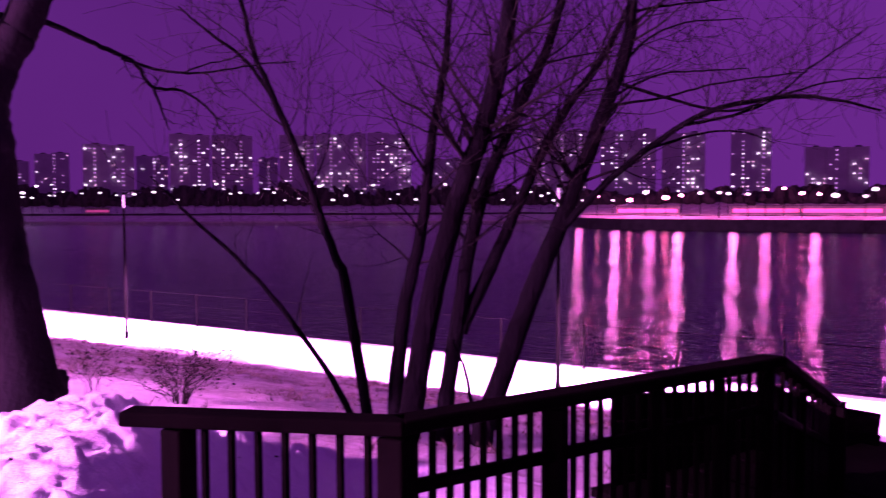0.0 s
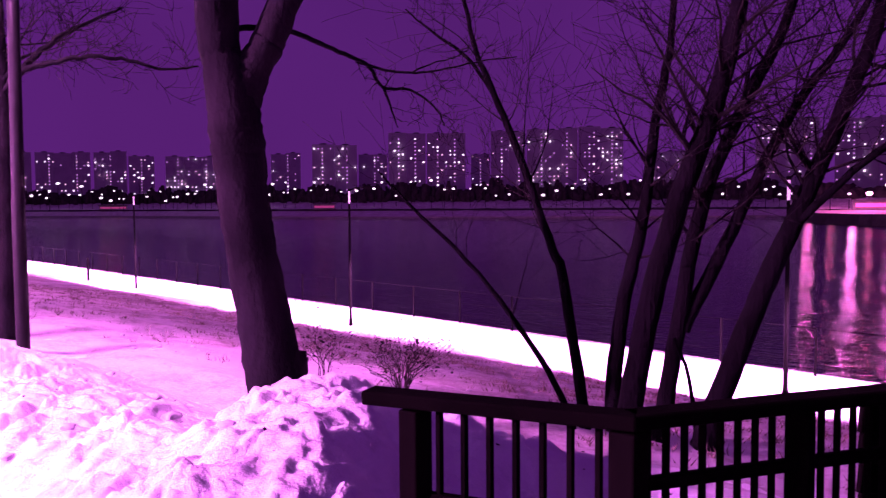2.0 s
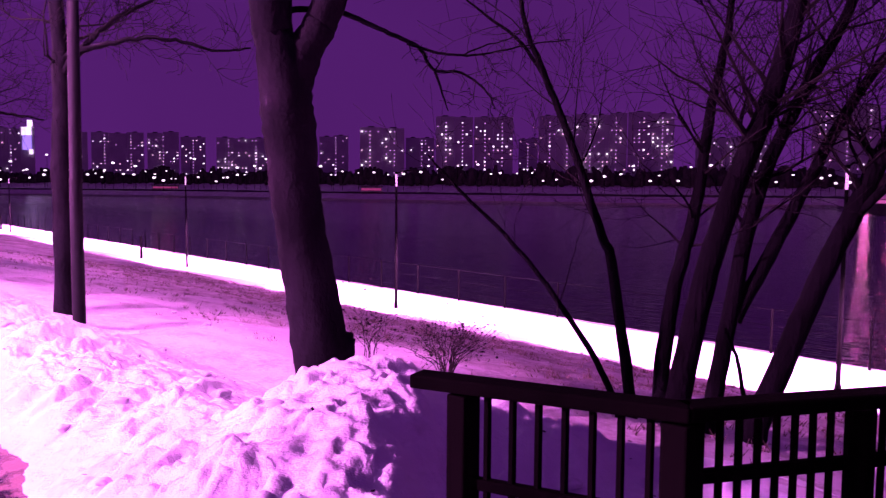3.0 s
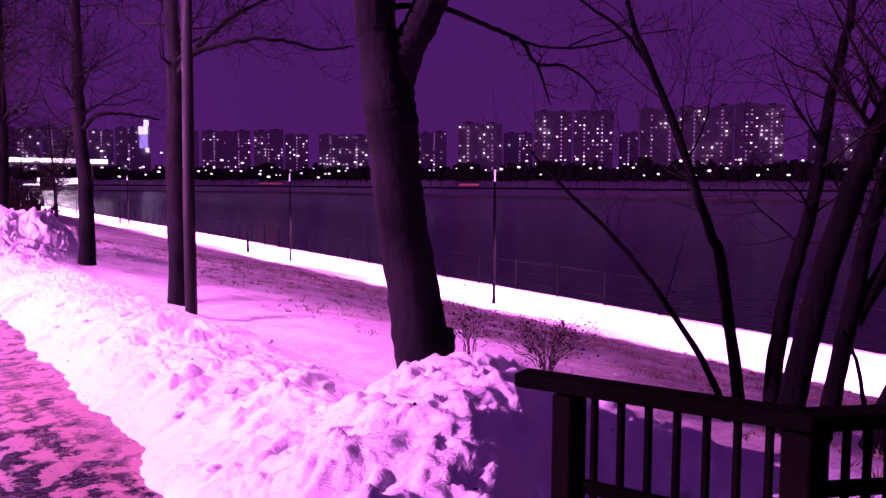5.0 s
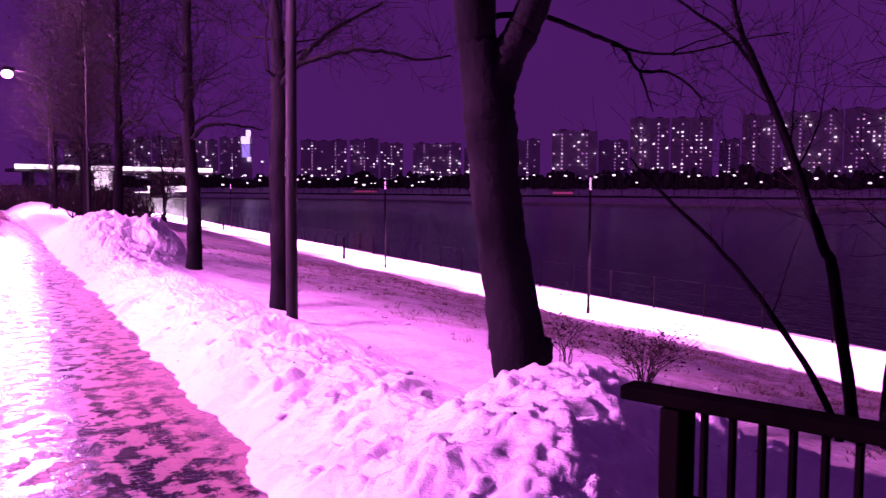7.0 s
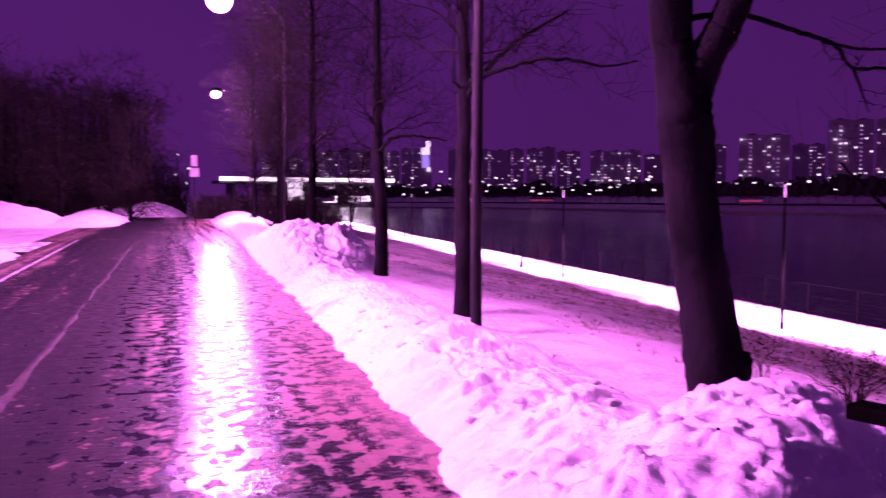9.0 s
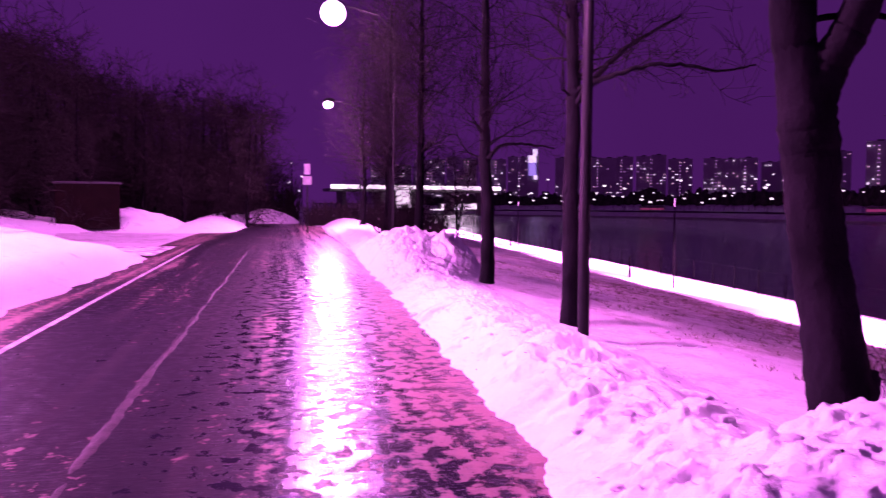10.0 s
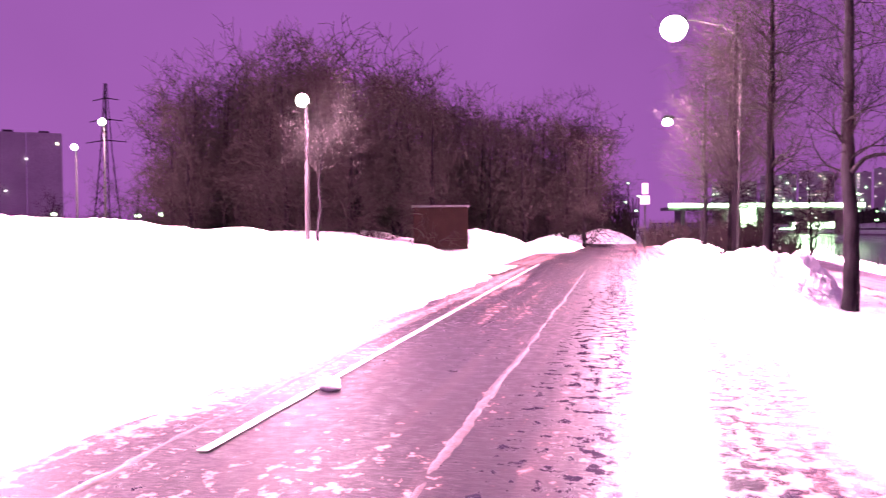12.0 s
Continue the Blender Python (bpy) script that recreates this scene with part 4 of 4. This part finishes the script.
hedge("hedge", 6.2, 66.0, 9.0, 4.0, 2.4, 0, 8, "dark bare hedge where the road ends")
hedge("hedge", 7.2, 46.0, 3.5, 4.0, 2.0, 0, 9, "dark bare thicket on the bank")
hedge("hedge", -22.0, 72.0, 34.0, 5.0, 3.6, 10, 10, "dark undergrowth below the park trees")
hedge("hedge", -56.0, 66.0, 40.0, 4.0, 2.6, 30, 12, "dark undergrowth behind the snow field")
hedge("hedge", -3.0, 92.0, 9.0, 4.0, 5.0, 0, 13, "tall dark brushwood at the end of the road")

shed = root("utility_shed", (-11.3, 50.5, 0.2), "small brown sheet-metal shed among the trees", "shed", "", 12)
part("body", block((3.4, 2.2, 2.6), (0, 0, 1.3), 0.02), M_SHED, shed)
part("roof", block((3.6, 2.4, 0.12), (0, 0, 2.66), 0.02), M_ROOF, shed)
part("door", block((0.85, 0.05, 1.8), (0.5, -1.12, 0.95), 0.01), M_SHED, shed)

sign = root("road_sign", (1.25, 48.0, 0.0), "pole with two white sign plates beside the road", "road sign")
v, f = tubes([([(0, 0, -0.2), (0, 0, 4.1)], [0.05, 0.045], 8)])
put("pole", mesh_from("pole", v, f, M_STEEL, True), sign)
part("plate", block((0.34, 0.03, 0.62), (0, -0.07, 3.7), 0.01), M_SIGN, sign)
part("plate", block((0.5, 0.03, 0.5), (0, -0.07, 3.05), 0.01), M_SIGN, sign)

lump = root("ice_lump", (-2.94, 7.6, 0.0), "lump of snow on the road line", "snow lump")
bm = bmesh.new()
bmesh.ops.create_icosphere(bm, subdivisions=3, radius=0.12)
for vert in bm.verts:
    vert.co *= 1 + 0.35 * fbm(vert.co.x * 9, vert.co.y * 9, vert.co.z * 9)
    vert.co.z = vert.co.z * 0.7 + 0.05
part("body", bm, M_CLOD, lump, "", True)


# ---- the far shore ----
def polar(az, d, z=0.0):
    return Vector((math.sin(radians(az)) * d, math.cos(radians(az)) * d, z))


SHORE = [(2, 620), (8, 560), (14, 500), (22, 440), (28, 400), (33, 352), (40, 320), (47, 300), (54, 288), (62, 285), (67, 292), (70, 300), (72, 215), (75, 196), (82, 188), (90, 186), (98, 190), (108, 205), (125, 240)]


def shore_d(az):
    for (a, d), (b, e) in zip(SHORE, SHORE[1:]):
        if a <= az <= b:
            return d + (e - d) * (az - a) / (b - a)
    return 300.0


sv, n_az = [], 0
rows_off = [(0, WATER_Z - 1.0), (0.4, WATER_Z + 0.5), (3, WATER_Z + 0.7), (20, -1.5), (20.4, -0.7), (34, -0.3), (62, 2.6), (220, 4.0), (900, 5.0)]
azs = steps((2, 125, 0.75))
for az in azs:
    tall = 2.0 if az > 71 else 0.0
    for k, (off, z) in enumerate(rows_off):
        sv.append(polar(az, shore_d(az) + off + (1.5 * fbm(az * 1.3, k) if 0 < k < 5 else 0), z + (tall if 1 <= k <= 2 else 0.3 * tall if k == 3 else 0) + (0.25 * fbm(az * 0.8, k * 3) if k > 1 else 0)))
w = len(rows_off)
sf = [(j * w + i, j * w + i + 1, (j + 1) * w + i + 1, (j + 1) * w + i) for j in range(len(azs) - 1) for i in range(w - 1)]
far_me = mesh_from("far_bank", sv, sf, M_EARTH)
far_me.materials.append(M_CONCRETE)
far_me.materials.append(M_SLOPE)
far_me.materials.append(M_DARKWALL)
for p in far_me.polygons:
    i = p.index % (w - 1)
    p.material_index = (3 if p.index // (w - 1) > 90 else 1) if i == 0 else (3 if i == 3 else 2 if i < 6 else 0)
tagged(put("far_bank", far_me), "far river bank with patches of snow", "river bank", kind="structure")

# far trees as one soft dark belt of brushwood, its colour paled for haze
rng = random.Random(5)
belt = []
for k in range(7000):
    az = rng.uniform(9, 112)
    d = shore_d(az) + rng.uniform(55, 140)
    p = polar(az, d, 1.2)
    h = rng.uniform(4, 11.5) * (0.75 + 0.5 * fbm(az * 0.5, 2.0)) * (0.6 if az > 71 else 1.0)
    top = p + Vector((rng.gauss(0, 1.6), rng.gauss(0, 1.6), h))
    belt.append(([p, p.lerp(top, 0.55), top], [0.5, 1.5, 0.8], 6))
v, f = tubes(belt)
tagged(put("far_trees", mesh_from("far_trees", v, f, M_HAZEBRUSH)), "belt of dark bare trees on the far bank", "trees", kind="stuff")

# ---- apartment towers across the river ----
def pane_mesh(size, material):
    bm = block((size, 0.25, size * 0.95))
    me = bpy.data.meshes.new("window")
    bm.to_mesh(me)
    bm.free()
    me.materials.append(material)
    return me


PANES = [pane_mesh(1.15, G_WINDOW), pane_mesh(0.85, G_WINDOW), pane_mesh(0.8, G_WINDOW_WARM), pane_mesh(0.75, G_WINDOW_DIM)]


def tower(az0, az1, top, d, seed, lit, columns, label):
    """A slab of flats seen from azimuth az0 to az1, whose roof stands at the elevation top (degrees)."""
    rng = random.Random(seed)
    a, b = polar(az0, d), polar(az1, d)
    wide = (b - a).length
    tall = d * math.tan(radians(top)) + 1.6
    mid = (a + b) / 2
    turn = math.degrees(math.atan2((b - a).y, (b - a).x))
    r = root("apartment_tower", (mid.x, mid.y, 0.0), label, "apartment tower", "towers across the river", turn)
    bays = max(2, round(wide / 14))
    for k in range(bays):
        drop = rng.choice((0, 0, 0.6, 1.2))
        x = -wide / 2 + wide * (k + 0.5) / bays
        out = rng.choice((0, 1.2))
        part("wall", block((wide / bays - 0.15, 14 + out, tall - drop), (x, 7 - out / 2, (tall - drop) / 2), 0.0), M_FACADE, r)
        part("roof", block((wide / bays * 0.3, 6, 1.2), (x, 7, tall - drop + 0.6), 0.0), M_ROOF, r)
    floors = int(tall / 2.9)
    cols = int(wide / 3.1)
    stair_cols = {int(cols * (k + 0.5) / columns) for k in range(columns)} if columns else set()
    for c in range(cols):
        for fl in range(2, floors):
            is_stair = c in stair_cols
            p = 0.9 if is_stair else 2.3 * lit * (1.3 - 0.5 * fl / floors)
            if rng.random() < p:
                x = -wide / 2 + (c + 0.5) * wide / cols
                me = PANES[3] if is_stair and rng.random() < 0.7 else PANES[min(3, int(rng.random() ** 0.8 * 4))]
                put("window", me, r, "", Matrix.Translation((x, -1.3, fl * 2.9 + 0.6)) @ Matrix.Diagonal((1, 1, 1, 1)))
    return r


FLATS = "tall grey apartment tower with many lit windows"
LOW = "distant apartment block with few lit windows"
for seed, (az0, az1, top, d, lit, columns) in enumerate((
        (38.5, 41.6, 4.1, 640, 0.06, 2), (41.7, 43.7, 3.4, 760, 0.06, 1), (43.8, 46.4, 4.9, 620, 0.10, 2), (46.5, 49.2, 4.85, 625, 0.10, 2),
        (49.6, 50.9, 3.4, 760, 0.08, 1), (51.0, 53.4, 4.95, 615, 0.09, 2), (53.5, 57.0, 5.1, 620, 0.09, 2), (57.05, 60.1, 5.15, 620, 0.10, 2),
        (61.5, 66.0, 3.4, 700, 0.05, 1), (68.6, 72.4, 5.25, 600, 0.08, 3), (73.3, 77.0, 5.2, 610, 0.09, 2), (77.4, 80.2, 4.95, 620, 0.09, 1),
        (81.8, 84.3, 5.0, 620, 0.09, 2), (86.3, 90.0, 3.7, 560, 0.08, 1), (91.0, 96.0, 4.4, 560, 0.08, 1))):
    tower(az0, az1, top, d, seed + 1, lit, columns, FLATS if top > 4 else LOW)
for seed, (az0, az1, top, d, columns) in enumerate((
        (35.7, 37.7, 3.5, 780, 1), (32.4, 35.4, 3.0, 840, 1), (28.8, 32.2, 3.22, 800, 2), (26.5, 28.1, 3.2, 820, 1), (24.4, 26.4, 3.5, 820, 1), (21.0, 24.2, 3.4, 820, 2),
        (18.9, 20.8, 3.35, 820, 1), (15.6, 17.0, 3.5, 830, 1), (14.0, 15.5, 3.3, 840, 1), (11.3, 13.4, 3.4, 840, 2), (9.0, 11.2, 3.3, 840, 1), (6.0, 8.8, 2.9, 860, 1))):
    tower(az0, az1, top, d, seed + 40, 0.055, columns, LOW)
tower(-41.5, -37.4, 6.0, 330, 22, 0.02, 0, "dark apartment block behind the park")

# lit advertising screen on a tower roof
screen = root("lit_screen", polar(17.35, 800), "bright vertical lit screen on a tower", "screen", "", -17.35)
part("panel", block((7.6, 1.0, 7.0), (-0.6, -9, 47.0), 0.1), G_SCREEN, screen)
part("panel", block((7.0, 1.0, 12.4), (-0.3, -9, 37.2), 0.1), G_SCREEN_DIM, screen, "violet lit panel")
part("panel", block((4.2, 1.0, 6.0), (2.2, -9, 53.6), 0.1), G_SCREEN, screen)
part("panel", block((3.0, 1.0, 4.0), (2.6, -9, 29.3), 0.1), G_SCREEN, screen)
part("frame", block((11.0, 8.0, 50.0), (0, -4, 25.0), 0.1), M_FACADE, screen)

# ---- bridge at the end of the reach ----
b0, b1 = polar(3.2, 300, 0), polar(15.1, 330, 0)
d = b1 - b0
bridge = root("bridge", (b0.x, b0.y, 0), "lit road bridge over the river end", "bridge", "", math.degrees(math.atan2(d.y, d.x)))
part("deck", block((d.length, 9.0, 1.1), (d.length / 2, 5, 7.4), 0.1), M_CONCRETE, bridge)
# parapet glows by itself in place of lamps shining on it
part("parapet", block((d.length, 0.4, 1.5), (d.length / 2, 0.0, 8.6), 0.05), G_BRIDGE, bridge, "parapet with its lamplight as glow")
for k in range(5):
    part("pier", block((1.6, 7.0, 9.0), (d.length * (0.08 + 0.21 * k), 5, 2.6), 0.1), M_CONCRETE, bridge)
# stair fronts glow too, standing in for lamplight on them
part("portal", block((6.0, 0.4, 6.5), (d.length * 0.40, -0.6, 4.2), 0.05), G_BRIDGE, bridge, "stair front with its lamplight as glow")
part("portal", block((2.0, 0.4, 5.0), (d.length * 0.33, -0.6, 4.6), 0.05), G_BRIDGE, bridge, "stair front with its lamplight as glow")
pav = root("riverside_pavilion", polar(12.1, 534, -1.4), "brightly lit low pavilion below the bridge", "pavilion", "", -12)
part("wall", block((26.0, 8.0, 4.6), (0, 4, 2.3), 0.1), M_CONCRETE, pav)
part("window", block((23.0, 0.3, 3.4), (1.0, -0.2, 2.7), 0.05), G_BRIDGE, pav, "lit glass front")
part("window", block((30.0, 0.3, 0.8), (-3.0, -0.5, 0.5), 0.05), G_BRIDGE, pav, "lit lower glass front")
part("roof", block((27.0, 9.0, 0.5), (0, 4, 4.85), 0.1), M_ROOF, pav)


# ---- lamps on the far bank ----
def far_lamp(az, el, d, size, material, label):
    z = 1.6 + d * math.tan(radians(el))
    p = polar(az, d)
    r = root("far_street_lamp", (p.x, p.y, 0.0), label, "street lamp", "lamps across the river")
    v, f = tubes([([(0, 0, -2.0), (0, 0, z)], [0.12, 0.09], 5)])
    put("pole", mesh_from("pole", v, f, M_IRON), r)
    bm = bmesh.new()
    bmesh.ops.create_icosphere(bm, subdivisions=2, radius=size)
    bmesh.ops.scale(bm, vec=(1.25, 1.25, 0.8), verts=bm.verts)
    bmesh.ops.translate(bm, vec=(0, 0, z), verts=bm.verts)
    part("globe", bm, material, r, "glowing globe", True)


rng = random.Random(19)
for k in range(78):
    az = 8.0 + 28.5 * k / 77 + rng.uniform(-0.4, 0.4)
    high = rng.choice((0.4, 0.6, 0.8, 0.8, 1.3, 1.8)) + rng.uniform(-0.15, 0.15)
    far_lamp(az, high, shore_d(az) + rng.uniform(14, 40), rng.uniform(0.3, 0.75), G_WHITE, "white street lamp on the far bank")
for k in range(34):
    az = 36.5 + 33.0 * k / 33 + rng.uniform(-0.3, 0.3)
    far_lamp(az, rng.choice((0.85, 0.9, 0.95, 0.5, 1.5)) + rng.uniform(-0.08, 0.08), shore_d(az) + rng.uniform(22, 40), rng.uniform(0.28, 0.6), G_WHITE, "white street lamp on the far bank")
for k in range(26):
    az = 69.0 + 27 * k / 25 + rng.uniform(-0.4, 0.4)
    far_lamp(az, 0.5 + rng.uniform(-0.2, 0.6), shore_d(az) + rng.uniform(6, 30), rng.uniform(0.32, 0.7), G_PINK if rng.random() < 0.4 else G_WHITE, "pinkish street lamp on the quay")
for az, el, d in ((-31.5, 0.9, 70), (-33.0, 0.8, 75), (-25.0, 0.7, 74), (-26.5, 0.75, 74), (-38, 0.9, 80), (1.0, 1.0, 140), (0.3, 1.6, 150), (1.2, 2.0, 160), (0.5, 2.9, 170)):
    far_lamp(az, el, d, 0.2, G_WHITE, "small far street lamp in the park")
for az, power in ((71.8, 5000), (74.3, 9500), (76.6, 4600), (78.4, 10000), (82.0, 7200), (84.0, 4600), (87.0, 7600), (91.5, 9000)):
    lamp_light("quay_flood_light", polar(az, shore_d(az) + 10.0, 6.0), power * 0.5, (1.0, 0.15, 0.62), 0.8)


# ---- lit kiosks on the far bank ----
G_KIOSK = glow("lit_kiosk_front", (1.0, 0.16, 0.42), 0.28)
G_KIOSK_DIM = glow("dim_kiosk_front", (1.0, 0.16, 0.42), 0.10)
for az, off, wide in ((25.5, 24, 13), (39.3, 20, 9), (76.5, 22, 16), (84.5, 24, 20), (88.5, 22, 18)):
    p = polar(az, shore_d(az) + off, -0.6)
    kiosk = root("riverside_kiosk", p, "low pavilion with a pink lit front on the far bank", "kiosk", "kiosks across the river", -az)
    part("wall", block((wide, 4.0, 2.2), (0, 2.2, 0.9), 0.05), M_CONCRETE, kiosk)
    part("window", block((wide * 0.92, 0.2, 0.9), (0, 0.0, 0.9), 0.02), G_KIOSK if az > 60 else G_KIOSK_DIM, kiosk, "pink lit glass front")
    part("roof", block((wide + 1.0, 5.0, 0.3), (0, 2.0, 2.15), 0.05), M_ROOF, kiosk)


# ---- power mast far behind the park ----
base = polar(-34.8, 210)
mast = root("power_mast", (base.x, base.y, 0), "thin steel lattice power mast in the distance", "mast")
for sx, sy in ((-1, -1), (1, -1), (1, 1), (-1, 1)):
    v, f = tubes([([(sx * 2.4, sy * 2.4, -1), (sx * 0.9, sy * 0.9, 20), (sx * 0.2, sy * 0.2, 36)], [0.16, 0.13, 0.1], 5)])
    put("leg", mesh_from("leg", v, f, M_IRON), mast)
for z, reach in ((22, 5.5), (27, 4.5), (32, 3.5)):
    v, f = tubes([([(-reach, 0, z), (0, 0, z + 0.6), (reach, 0, z)], [0.1, 0.16, 0.1], 5)])
    put("crossarm", mesh_from("crossarm", v, f, M_IRON), mast)
for k in range(9):
    z0, z1 = 2 + 3.6 * k, 5.6 + 3.6 * k
    w0, w1 = 2.3 * (1 - z0 / 38), 2.3 * (1 - z1 / 38)
    v, f = tubes([([(-w0, -w0, z0), (w1, -w1, z1)], [0.08, 0.08], 4), ([(w0, -w0, z0), (-w1, -w1, z1)], [0.08, 0.08], 4)])
    put("brace", mesh_from("brace", v, f, M_IRON), mast)
